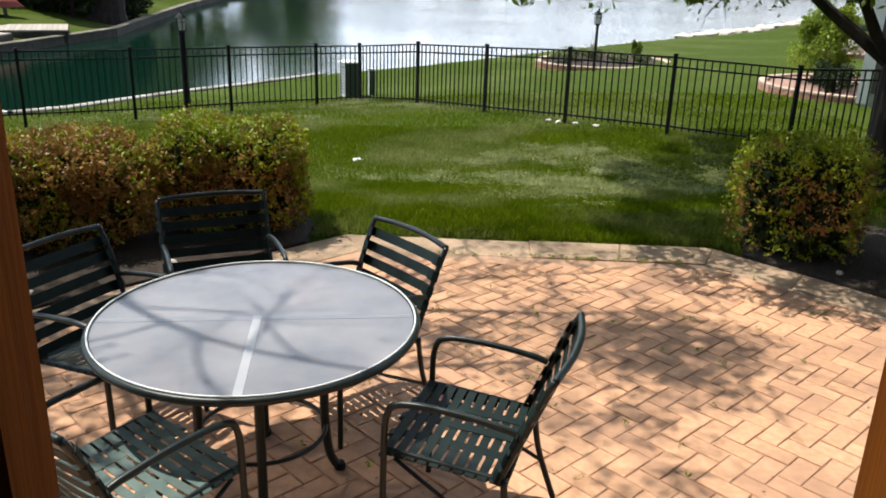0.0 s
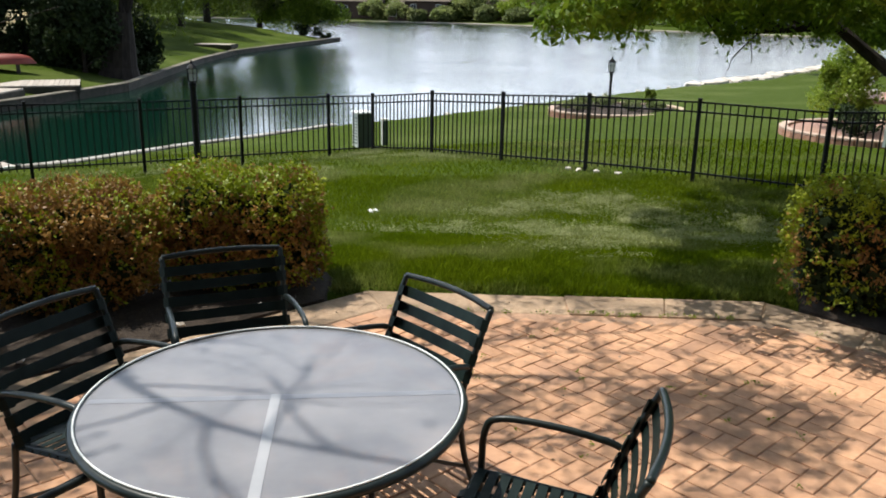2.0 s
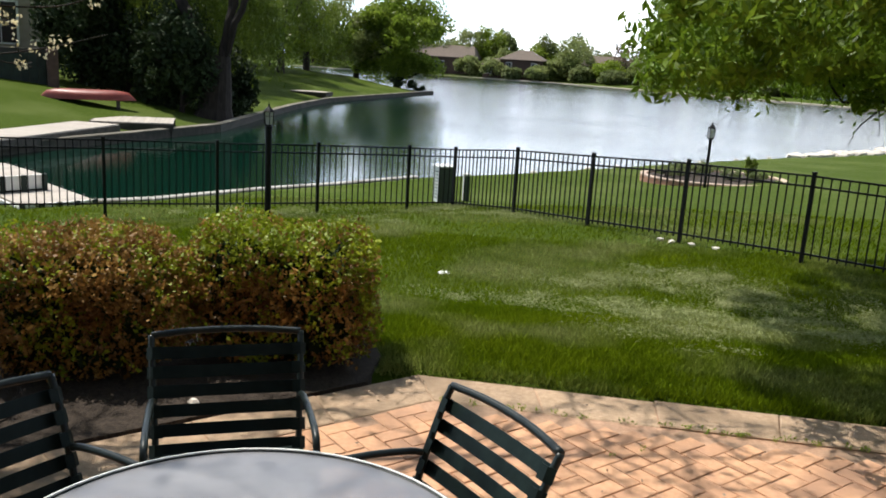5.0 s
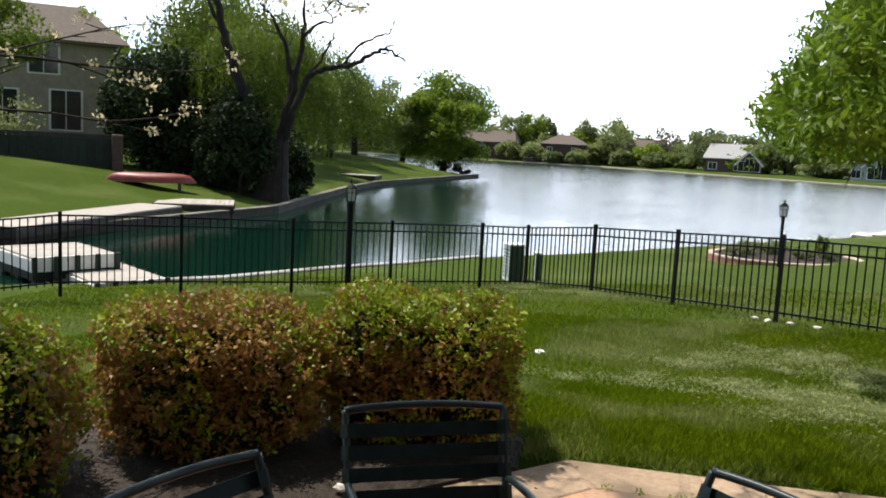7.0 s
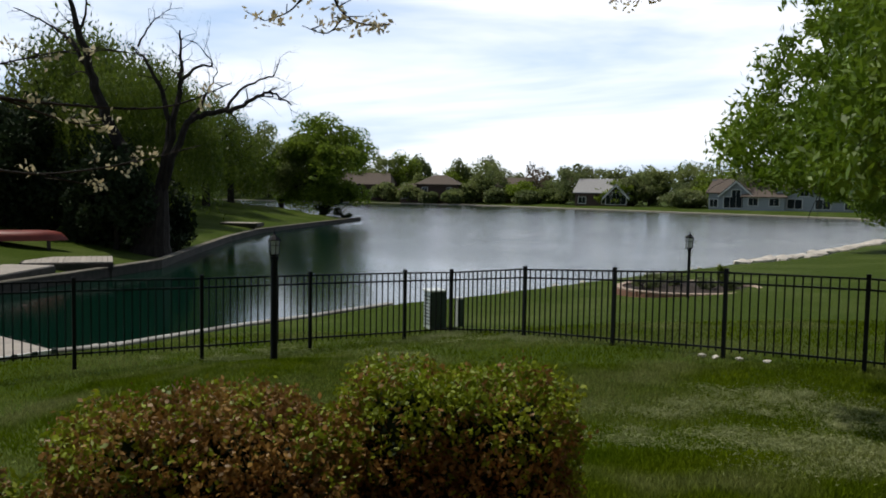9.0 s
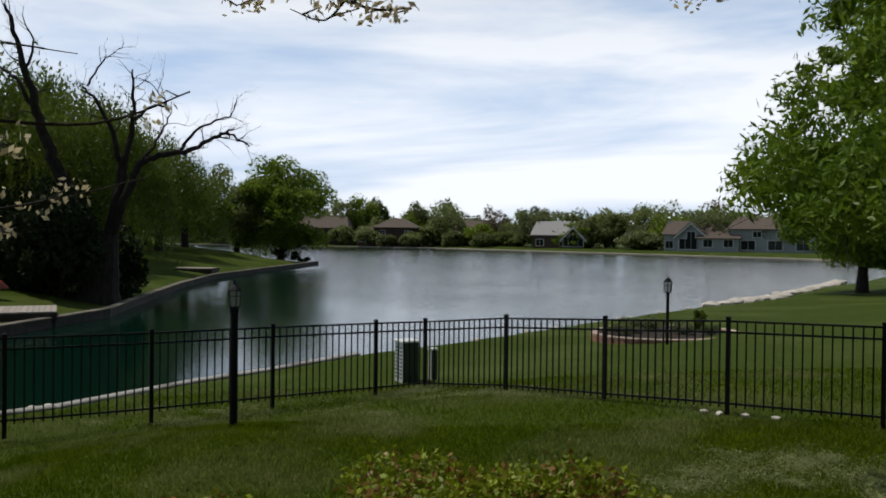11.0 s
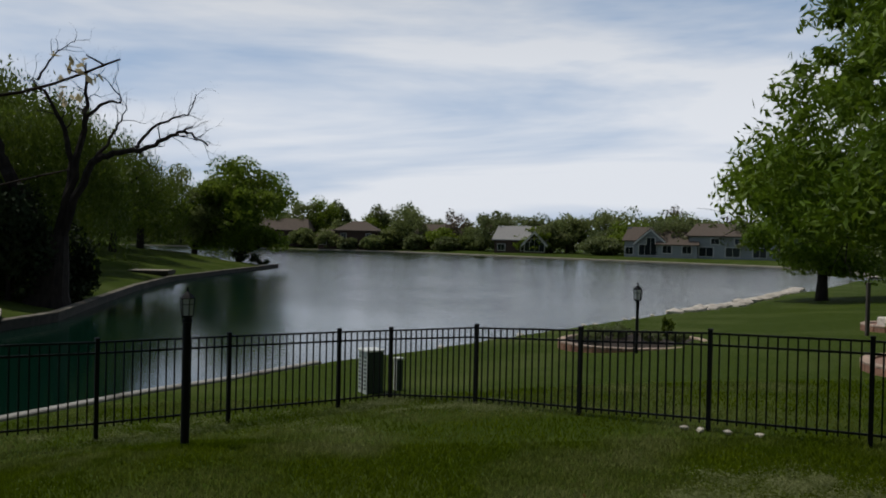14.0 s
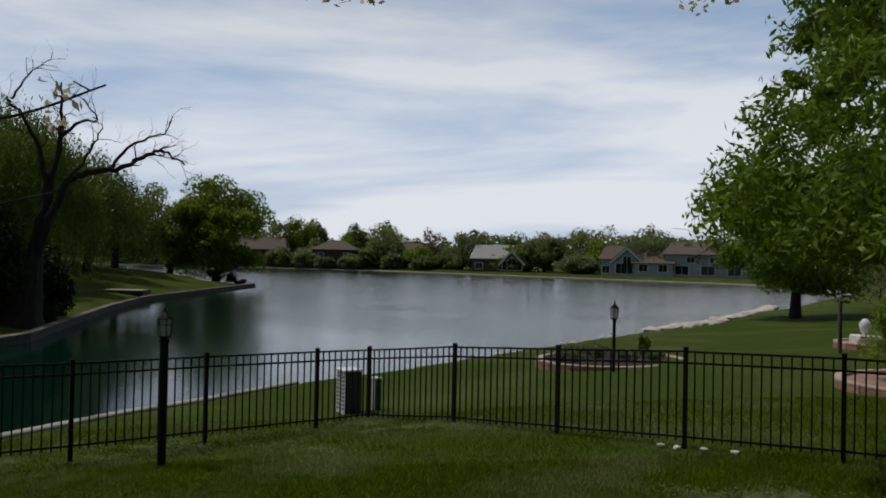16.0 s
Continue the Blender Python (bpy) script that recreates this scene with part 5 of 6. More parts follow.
# garden wall of the beige house
gw = thing("garden_wall", pose(-24.2, 28.4, gz(-20.5, 30.5) - 0.15, 0, 0, 37), "rubble garden wall behind a dark green board fence", "wall")
part("stonework", Shape().box(-8, 0.2, -0.4, 5.2, 0.6, 1.42), M_WALLC, gw)
for k in range(44):
    part("fence_board", Shape().box(-8 + k * 0.3, -0.03, -0.2, -8 + k * 0.3 + 0.285, 0.03, 1.25), M_GREENB, gw)
part("pillar", Shape().box(5.2, -0.25, -0.4, 5.6, 0.25, 1.45, bevel=0.04), M_HBRICK, gw)
for i, (u, v, h, r) in enumerate(((-5, 1.6, 2.3, 1.2), (-2, 1.8, 2.0, 1.2), (1.5, 1.6, 2.2, 1.2))):
    q = pose(-24.2, 28.4, 0, 0, 0, 37) @ Vector((u, v, 0))
    leafy_tree("garden_shrub", q.x, q.y, h, r, 65 + i, "dark garden shrub behind the rubble wall", 2200, 0.16, L_FARD, trunk_r=0.06, crown_low=0.05, clumps=18, tight=0.45)

# ---- neighbour's house with cream siding ----
NX, NY = 7.50, 16.35
nh = thing("neighbour_house", pose(NX, NY, gz(NX, NY), 0, 0, -28), "taupe sided house with pale corner board in tree shade", "house")
part("core_wall", Shape().box(0.02, 0.02, -0.4, 10, 4.2, 5.6), M_SIDING, nh)
for k in range(34):
    z = 0.25 + k * 0.158
    sd = Shape()
    sd.add([(0.1, 0.018, z + 0.158), (10, 0.018, z + 0.158), (10, -0.012, z), (0.1, -0.012, z), (0.1, 0.018, z), (10, 0.018, z)], [(3, 2, 1, 0), (4, 5, 2, 3)])
    part("siding_board", sd, M_SIDING, nh)
part("foundation", Shape().box(-0.01, -0.012, -0.4, 10, 0.02, 0.24), M_CONC, nh)
part("corner_board", Shape().box(-0.10, -0.03, 0.05, 0.11, 0.10, 5.6), M_WHITE, nh, "pale corner board")
part("roof", gable_roof(Shape(), 0, 10, 0, 4.2, 5.78, 1.6, 0.45, 0.0), M_ROOF, nh)
bw = part("basement_window", Shape().box(1.78, -0.03, 0.1, 3.02, 0.03, 0.62), M_DARKWOOD, nh)
part("pane", Shape().box(1.86, -0.038, 0.16, 2.94, -0.031, 0.56), M_PANE, bw)
part("meter_box", Shape().box(0.30, -0.12, 0.62, 0.50, -0.013, 0.95, bevel=0.01), M_UTILW, nh)
part("meter_dial", Shape().lathe([(0.055, 0), (0.055, 0.05), (0.04, 0.065)], 14), M_GLASS, nh, "round glass meter", at=pose(0.40, -0.12, 0.84, 90, 0, 0))
part("vent_cover", Shape().box(0.52, -0.10, 0.02, 0.70, -0.013, 0.46, bevel=0.012), M_CONC, nh, "pale upright cover")
well = Shape()
ring = [(2.40 + 0.72 * math.cos(a), -0.02 - 0.55 * math.sin(a)) for a in [math.pi * k / 14 for k in range(15)]]
for z in (0.0, 0.06, 0.12):
    well.tube([(a, b, z) for a, b in ring], 0.022, 6)
part("window_well", well, M_WHITE, nh, "white ribbed window-well rim", smooth=True)


# ---- garden beds on the neighbour's lawn ----
def ringed_bed(name, cx, cy, rx, ry, rot, label, courses=1, n=34, cover=M_MULCH):
    z = gz(cx, cy)
    t = thing(name, pose(cx, cy, z, 0, 0, rot), label, "flower bed")
    s = Shape()
    k = 40
    s.add([(0, 0, 0.13)] + [(rx * 0.93 * math.cos(2 * math.pi * i / k), ry * 0.93 * math.sin(2 * math.pi * i / k), 0.10) for i in range(k)] + [(rx * 0.95 * math.cos(2 * math.pi * i / k), ry * 0.95 * math.sin(2 * math.pi * i / k), -0.25) for i in range(k)],
          [(0, 1 + i, 1 + (i + 1) % k) for i in range(k)] + [(1 + i, 1 + k + i, 1 + k + (i + 1) % k, 1 + (i + 1) % k) for i in range(k)])
    part("soil", s, cover, t)
    me = Shape().box(-0.5, -0.08, -0.12, 0.5, 0.08, 0.10, bevel=0.02).mesh("edging_block", M_REDBRICK)
    me2 = Shape().box(-0.5, -0.085, 0.0, 0.5, 0.085, 0.04, bevel=0.012).mesh("edging_cap", M_CAPS)
    for i in range(n):
        a = 2 * math.pi * (i + 0.5) / n
        x, y = rx * math.cos(a), ry * math.sin(a)
        ln = math.hypot(rx * math.sin(a), ry * math.cos(a)) * 2 * math.pi / n * 0.97
        m = pose(x, y, 0, 0, 0, math.degrees(math.atan2(ry * math.cos(a), -rx * math.sin(a)))) @ Matrix.Diagonal((ln, 1, 1, 1))
        part("edging_block", me, None, t, at=m)
        part("edging_cap", me2, None, t, at=Matrix.Translation((0, 0, 0.102)) @ m)
    return t


ringed_bed("flower_bed", 3.95, 24.9, 2.0, 1.55, 30, "round raised flower bed with pale capped brick edging")
ringed_bed("flower_bed", 8.3, 18.25, 1.95, 1.75, 0, "raised flower bed of gravel with brick edging", n=34, cover=M_CHIPS)


def shrub(name, x, y, h, r, seed, label, material, n=2500, leaf=0.07, z=None):
    return leafy_tree(name, x, y, h, r, seed, label, n, leaf, material, trunk_r=0.03, crown_low=0.06, clumps=20, tight=0.42, z=z)


zb = gz(3.9, 24.9) + 0.1
shrub("cone_shrub", 4.95, 25.35, 0.6, 0.19, 71, "small cone-shaped evergreen in the flower bed", L_WILLOW, 2200, 0.06, zb)
for i, (x, y, r) in enumerate(((3.0, 24.8, 0.32), (2.6, 24.3, 0.25), (3.5, 25.2, 0.3), (4.3, 24.6, 0.28), (3.8, 25.6, 0.33), (5.0, 24.6, 0.25))):
    shrub("bed_plant", x, y, r * 1.2, r, 72 + i, "low leafy plant in the flower bed", L_FARD, 500, 0.08, zb)
zb2 = gz(7.6, 18.2) + 0.1
ringed_bed("flower_bed", 12.4, 26.3, 1.55, 1.2, 0, "small raised bed with brick edging round the urn", n=26, cover=M_CHIPS)
zb3 = gz(11.2, 25.6) + 0.1
shrub("yellow_shrub", 7.45, 18.4, 1.65, 0.66, 80, "tall bright yellow-green shrub by the house corner", L_YEL, 6000, 0.09, zb2)
shrub("dark_shrub", 7.35, 17.4, 0.65, 0.5, 81, "dark low shrub beside the yellow-green one", L_DARK, 1800, 0.08, zb2)
ur = thing("garden_urn", (11.35, 26.0, zb3), "white garden urn on a stone block", "urn")
part("plinth", Shape().box(-0.3, -0.25, 0, 0.3, 0.25, 0.28, bevel=0.03), M_STONE, ur)
part("bowl", Shape().lathe([(0.09, 0.28), (0.07, 0.33), (0.14, 0.42), (0.16, 0.58), (0.10, 0.66), (0.05, 0.72)], 16), M_WHITE, ur, smooth=True)
fp = thing("feeder_pole", (10.05, 25.0, zb3 - 0.1), "weathered grey wooden post with a hooked arm", "post")
part("pole", Shape().box(-0.04, -0.04, -0.1, 0.04, 0.04, 1.35, bevel=0.01), M_BARKL, fp)
part("arm", Shape().tube([(0, 0, 1.3), (0.02, 0, 1.43), (0.1, 0, 1.49), (0.24, 0, 1.47)], 0.014, 6), M_IRON, fp, smooth=True)

# ---- shore: edging, sea wall, docks, canoe ----
near = LAKE[:9]
rng_s = np.random.default_rng(3)


def stone_shape(rng, r):
    bm = bmesh.new()
    bmesh.ops.create_icosphere(bm, subdivisions=1, radius=r)
    for v in bm.verts:
        v.co *= 1 + rng.uniform(-0.22, 0.22)
        v.co.z *= 0.55
    s = Shape()
    s.add([v.co[:] for v in bm.verts], [tuple(v.index for v in f.verts) for f in bm.faces])
    bm.free()
    return s


stone_meshes = [stone_shape(np.random.default_rng(300 + k), 0.16).mesh("shore_stone", M_STONE) for k in range(6)]
shore = thing("stone_edging", (0, 0, 0), "row of pale boulders along the lake's edge", "stones")
for (x0, y0), (x1, y1) in zip(near[4:], near[5:]):
    ln = math.hypot(x1 - x0, y1 - y0)
    step = 0.34 if y0 < 36 else 0.42
    for k in range(int(ln / step)):
        u = (k + rng_s.uniform(-0.3, 0.3)) * step / ln
        big = 0.7 if y0 < 36 else 2.3
        x, y = x0 + (x1 - x0) * u + rng_s.normal() * 0.08 * big, y0 + (y1 - y0) * u + rng_s.normal() * 0.08 * big
        if y0 < 34 and rng_s.random() < 0.8:
            continue
        part("stone", stone_meshes[int(rng_s.integers(6))], None, shore, at=pose(x, y, -0.99, 0, 0, rng_s.uniform(0, 360)) @ Matrix.Diagonal((big * rng_s.uniform(.7, 1.3), big, big * 0.9, 1)))
kerb = thing("shore_kerb", (0, 0, 0), "weathered concrete kerb along the near shore", "kerb")
for (x0, y0), (x1, y1) in zip([LAKE[-1]] + near[:3], near[:4]):
    ln = math.hypot(x1 - x0, y1 - y0)
    part("kerb_block", Shape().box(0, -0.10, -0.35, ln - 0.02, 0.10, 0.035, bevel=0.02), M_CONC, kerb, at=pose(x0, y0, -0.98, 0, 0, math.degrees(math.atan2(y1 - y0, x1 - x0))))
for k in range(26):
    u = rng_s.uniform(0, 1)
    x, y = -9.5 + u * 4.0, 14.9 + u * 4.2
    part("stone", stone_meshes[k % 6], None, shore, at=pose(x + rng_s.normal() * 0.15, y + 0.3 + rng_s.normal() * 0.15, -1.10, 0, 0, rng_s.uniform(0, 360)) @ Matrix.Diagonal((0.6, 0.6, 0.6, 1)))

fk = thing("far_shore_kerb", (0, 0, 0), "pale low stone edge along the far shore", "kerb")
for (x0, y0), (x1, y1) in zip(LAKE[9:16], LAKE[10:17]):
    part("kerb_run", Shape().box(0, -0.6, -0.3, math.hypot(x1 - x0, y1 - y0), 0.5, 0.09, bevel=0.05), M_SHORE, fk, at=pose(x0, y0, -0.99, 0, 0, math.degrees(math.atan2(y1 - y0, x1 - x0))))
sw = thing("sea_wall", (0, 0, 0), "low weathered concrete wall along the cove", "sea wall")
lw = LAKE[21:31]
for (x0, y0), (x1, y1) in zip(lw, lw[1:]):
    ln = math.hypot(x1 - x0, y1 - y0)
    a = math.degrees(math.atan2(y1 - y0, x1 - x0))
    part("wall_run", Shape().box(0, -0.12, -0.6, ln, 0.12, 0.14), M_WALLC, sw, at=pose(x0, y0, -0.98, 0, 0, a))
    part("wall_cap", Shape().box(0, -0.15, 0.14, ln, 0.15, 0.175, bevel=0.015), M_CAP, sw, at=pose(x0, y0, -0.98, 0, 0, a))


def dock(x, y, rot, w, l, top, label, board=0.16, legs=True, white=False):
    t = thing("dock", pose(x, y, top, 0, 0, rot), label, "dock")
    n = int(l / board)
    me = Shape().box(-w / 2, 0.004, -0.04, w / 2, board - 0.004, 0, bevel=0.006).mesh("board", M_DOCK)
    for k in range(n):
        part("board", me, None, t, at=pose(0, k * board, 0))
    for s in (-1, 1):
        part("beam", Shape().box(s * w / 2 - 0.04, 0, -0.26, s * w / 2 + 0.04, n * board, -0.045), M_DOCKW if white else M_WALLC, t)
    part("fascia", Shape().box(-w / 2 - 0.04, -0.05, -0.26, w / 2 + 0.04, -0.003, 0.0), M_DOCKW if white else M_WALLC, t)
    if white:
        for k in range(5):
            px = -w / 2 + w * k / 4
            part("fender", Shape().box(px - 0.045, -0.085, -0.40, px + 0.045, -0.052, 0.012, bevel=0.008), M_GREENB, t, "dark timber fender")
        for k in range(5):
            py = 0.05 + (n * board - 0.1) * k / 4
            part("fender", Shape().box(w / 2 + 0.042, py - 0.045, -0.40, w / 2 + 0.075, py + 0.045, 0.012, bevel=0.008), M_GREENB, t, "dark timber fender")
        part("skirt", Shape().box(-w / 2, 0.02, -0.42, w / 2, n * board - 0.02, -0.262), M_GREENB, t, "dark float beneath the deck")
    for sx in (-1, 1):
        for yy in (0.15, l / 2, l - 0.15):
            part("dock_post", Shape().box(sx * (w / 2 - 0.12) - 0.07, yy - 0.07, -1.5, sx * (w / 2 - 0.12) + 0.07, yy + 0.07, -0.05), M_WALLC, t)
    return t


dock(-15.9, 27.9, -65, 2.3, 2.6, -0.64, "sunlit wooden dock deck over the cove")
dock(-14.75, 18.6, 2, 1.5, 8.0, -0.66, "long pale boardwalk along the cove wall")
dock(-8.75, 15.0, 55, 1.25, 2.2, -0.92, "white floating dock section by the near shore", white=True)
dk = dock(-10.1, 15.35, 58, 1.5, 1.9, -0.62, "raised white dock platform on dark piles", white=True)
dock(-16.3, 56.5, 90, 1.6, 2.4, -0.5, "small pale dock on the far side of the cove")

CA, CB = gz(-18.83, 29.24), gz(-15.97, 30.76)
CZ = max(CA, CB, gz(-17.4, 30.0)) - 0.08
cn_t = thing("canoe", pose(-17.4, 30.0, CZ, 0, 0, 28), "red canoe lying upside down on the grass", "canoe")
cs = Shape()
secs = 14
for i in range(secs + 1):
    u = i / secs * 2 - 1
    w = 0.45 * (1 - abs(u) ** 2.4) + 0.02
    hgt = 0.33 * math.sqrt(max(0.0, 1 - abs(u) ** 5)) + 0.03
    for k in range(9):
        a = math.pi * k / 8
        cs.v.append((u * 1.62, w * math.cos(a), hgt * math.sin(a) ** 0.7))
for i in range(secs):
    for k in range(8):
        q = i * 9 + k
        cs.f.append((q, q + 1, q + 10, q + 9))
part("hull", cs, M_CANOE, cn_t, smooth=True)
part("gunwale", Shape().tube([(-1.62, 0, 0.01)] + [(u * 1.62, 0.45 * (1 - abs(u) ** 2.4) + 0.02, 0.01) for u in np.linspace(-0.95, 0.95, 13)] + [(1.62, 0, 0.01)], 0.018, 6), M_WALLC, cn_t)

for k in (-1, 1):
    part("rest", Shape().box(k * 1.0 - 0.06, -0.3, -0.9, k * 1.0 + 0.06, 0.3, 0.0), M_WALLC, cn_t, "dark timber rest")

# ---- small stones by the fence and a pale patch on the lawn ----
fs_t = thing("fence_stones", (0, 0, 0), "few pale stones lying along the fence foot", "stones")
for k, (x, y) in enumerate(((1.45, 14.0), (1.60, 13.86), (1.85, 13.68), (2.15, 13.52))):
    part("stone", stone_meshes[k % 6], None, fs_t, at=pose(x, y, gz(x, y) + 0.03, 0, 0, 50 * k) @ Matrix.Diagonal((0.40, 0.32, 0.34, 1)))
pt = thing("lawn_cover", (-1.27, 10.98, gz(-1.27, 10.98) + 0.006), "small white plastic valve cover set in the lawn", "cover")
part("cap", Shape().lathe([(0.07, -0.02), (0.07, 0.006), (0.06, 0.016)], 16), M_WHITE, pt)


# ---- blossoming tree whose boughs reach over the patio ----
def blossom_tree(x, y, seed):
    rng = np.random.default_rng(seed)
    t = thing("blossom_tree", (x, y, gz(x, y)), "slender tree with bare arching boughs and pale blossom", "tree")
    sh, tips = Shape(), []
    sh.tube([(0, 0, -0.2), (0.05, 0, 0.8), (0.1, 0.05, 1.7), (0.25, 0.1, 2.4)], [0.16, 0.12, 0.105, 0.1], 10, cap=False)
    part("trunk", sh, M_BARK, t, smooth=True)
    fl = []
    for pts, r in BOUGHS:
        line = smooth_path([Vector(p) - Vector((x, y, gz(x, y))) for p in pts], 5)
        b = Shape().tube(line, [r * (1 - 0.8 * i / len(line)) for i in range(len(line))], 7)
        k0 = len(line) // 3
        for i in range(k0, len(line)):
            if i > len(line) * 0.5 and rng.random() < 0.45:
                fl.append((np.array(line[i]) + rng.normal(size=3) * 0.015, rng.integers(6, 14)))
            if rng.random() < 0.55:
                d = rng.normal(size=3)
                d[2] = abs(d[2]) * 0.3
                ln = rng.uniform(0.04, 0.15)
                e = line[i] + Vector(d / np.linalg.norm(d)) * ln
                b.tube([line[i], e], [0.0035, 0.002], 4)
                if rng.random() < 0.4:
                    fl.append((np.array(e), rng.integers(5, 13)))
        part("bough", b, M_BARK, t, smooth=True)
    # unseen upper twigs and leaves, added to throw dappled shade on the patio
    up, twigs = [], Shape()
    for pts_, r in BOUGHS[13:]:
        for q in smooth_path([Vector(p) - Vector((x, y, gz(x, y))) for p in pts_], 5)[5:]:
            grow(rng, twigs, q, (rng.normal(), rng.normal(), 0.25), rng.uniform(0.5, 0.9), 0.012, 2, up, bend=0.6, split=3, droop=0.0, ratio=0.7, segs=4, sides=5)
    part("twigs", twigs, M_BARK, t)
    up = np.array([p for p, d in up])
    # leaves are kept or dropped by where their shadows land
    up = up[(up[:, 2] + gz(x, y) > 3.4) & ((up[:, 0] + x > -2.1) | (up[:, 0] + x < -2.8))]
    drop = up[:, 2] + gz(x, y) - 0.71
    sx, sy = up[:, 0] + x + drop * 0.436, up[:, 1] + y - drop * 0.20
    up = up[(np.hypot(sx + 0.55, sy - 3.4) > 0.62) | (rng.random(len(up)) < 0.05)]
    fall = up[:, 2] + gz(x, y)
    fall_kept = up[:, 0] + x + fall * 0.436 < 1.65 + 0.3 * np.sin(up[:, 1] * 3)
    up = up[fall_kept]
    up = up[(up[:, 1] + y - fall[fall_kept] * 0.20 < 5.15) | (rng.random(len(up)) < 0.16)]
    ul = up[rng.integers(0, len(up), 17000)] + rng.normal(size=(17000, 3)) * 0.09
    part("young_leaves", quads_mesh("young_leaves", leaf_quads(ul, 0.07, rng, 0.5, 0.3), L_YEL), None, t, "young leaves added above the view to shade the patio")
    pts = np.concatenate([c + rng.normal(size=(n, 3)) * 0.022 for c, n in fl])
    part("blossom", quads_mesh("blossom", leaf_quads(pts, 0.032, rng, 0.5, 0.4), M_PETAL), None, t, "pale yellow blossom clusters")
    return t


BOUGHS = [
    ([(-5.0, 5.55, 1.5), (-4.5, 5.9, 1.74), (-3.9, 6.3, 1.77), (-3.6, 6.54, 1.74), (-3.3, 6.78, 1.80), (-3.08, 6.95, 1.88)], 0.010),
    ([(-3.6, 6.54, 1.74), (-3.45, 6.64, 1.70), (-3.35, 6.72, 1.68)], 0.006),
    ([(-5.0, 5.3, 1.7), (-4.3, 5.4, 1.98), (-3.6, 5.6, 2.02), (-3.3, 6.1, 2.02), (-3.0, 6.5, 2.05), (-2.72, 6.62, 2.18)], 0.012),
    ([(-3.62, 5.62, 2.02), (-3.5, 5.95, 2.14), (-3.3, 6.3, 2.27), (-3.1, 6.6, 2.30)], 0.006),
    ([(-3.4, 5.9, 2.02), (-3.3, 6.2, 1.96), (-3.2, 6.4, 1.94)], 0.006),
    ([(-5.0, 5.3, 2.0), (-4.3, 5.6, 2.9), (-3.2, 6.0, 3.1), (-2.4, 6.4, 2.75), (-2.15, 6.4, 2.44), (-1.95, 6.31, 2.39)], 0.013),
    ([(-2.3, 6.42, 2.6), (-2.4, 6.45, 2.48), (-2.52, 6.45, 2.43)], 0.006),
    ([(-2.15, 6.4, 2.46), (-2.22, 6.35, 2.36), (-2.32, 6.3, 2.38)], 0.005),
    ([(-1.4, 6.6, 4.1), (-1.28, 6.8, 3.6), (-1.2, 6.97, 3.17), (-1.12, 7.08, 2.97), (-1.06, 7.17, 2.82), (-0.98, 7.22, 2.79), (-0.88, 7.27, 2.74), (-0.76, 7.31, 2.74), (-0.62, 7.34, 2.77)], 0.010),
    ([(-1.12, 7.08, 2.97), (-1.17, 7.22, 2.83), (-1.25, 7.28, 2.79), (-1.31, 7.33, 2.8)], 0.005),
    ([(-0.7, 6.8, 4.2), (-0.5, 6.75, 3.5), (-0.39, 6.7, 3.02), (-0.25, 6.78, 2.81), (-0.21, 6.84, 2.74), (-0.09, 6.86, 2.72), (0.0, 6.89, 2.7), (0.07, 6.92, 2.74)], 0.009),
    ([(-2.4, 6.4, 2.75), (-2.27, 6.52, 2.80), (-2.18, 6.65, 2.74), (-2.05, 6.74, 2.66), (-1.96, 6.8, 2.7), (-1.81, 6.87, 2.72)], 0.006),
    ([(-5.0, 5.3, 1.9), (-4.3, 5.2, 2.2), (-3.55, 5.3, 2.36), (-3.2, 5.4, 2.8), (-2.6, 5.6, 3.5)], 0.07),
    # upper boughs from here on run above the view, put in for their shade
    ([(-3.4, 5.35, 2.6), (-2.9, 5.9, 3.6), (-2.2, 6.3, 3.9), (-1.4, 6.6, 4.1), (-0.7, 6.8, 4.2)], 0.035),
    ([(-3.2, 5.4, 2.9), (-2.6, 5.2, 3.8), (-1.8, 5.3, 4.2), (-0.9, 5.6, 4.4), (-0.2, 5.9, 4.5)], 0.035),
    ([(-3.2, 5.4, 2.9), (-3.0, 4.6, 3.9), (-2.4, 4.0, 4.4), (-1.6, 3.8, 4.7)], 0.035),
    ([(-2.6, 5.6, 3.5), (-2.0, 6.0, 4.2), (-1.2, 6.2, 4.8), (-0.4, 6.4, 5.1)], 0.03),
    ([(-2.6, 5.6, 3.5), (-2.4, 6.4, 4.4), (-2.2, 7.2, 5.0)], 0.03),
    ([(-5.0, 5.3, 2.6), (-4.4, 5.6, 3.4), (-3.6, 6.0, 3.9), (-2.9, 6.3, 4.2)], 0.04),
    ([(-5.0, 5.3, 2.6), (-4.6, 5.0, 3.5), (-3.9, 4.9, 4.0), (-3.2, 5.1, 4.3)], 0.04),
    ([(-5.0, 5.3, 2.6), (-4.8, 4.6, 3.6), (-4.2, 4.0, 4.1), (-3.4, 3.6, 4.3)], 0.04),
    ([(-5.0, 5.3, 2.6), (-4.9, 4.2, 3.5), (-4.6, 3.4, 3.9), (-4.1, 2.8, 4.1)], 0.04),
]
blossom_tree(-5.05, 5.3, 9)


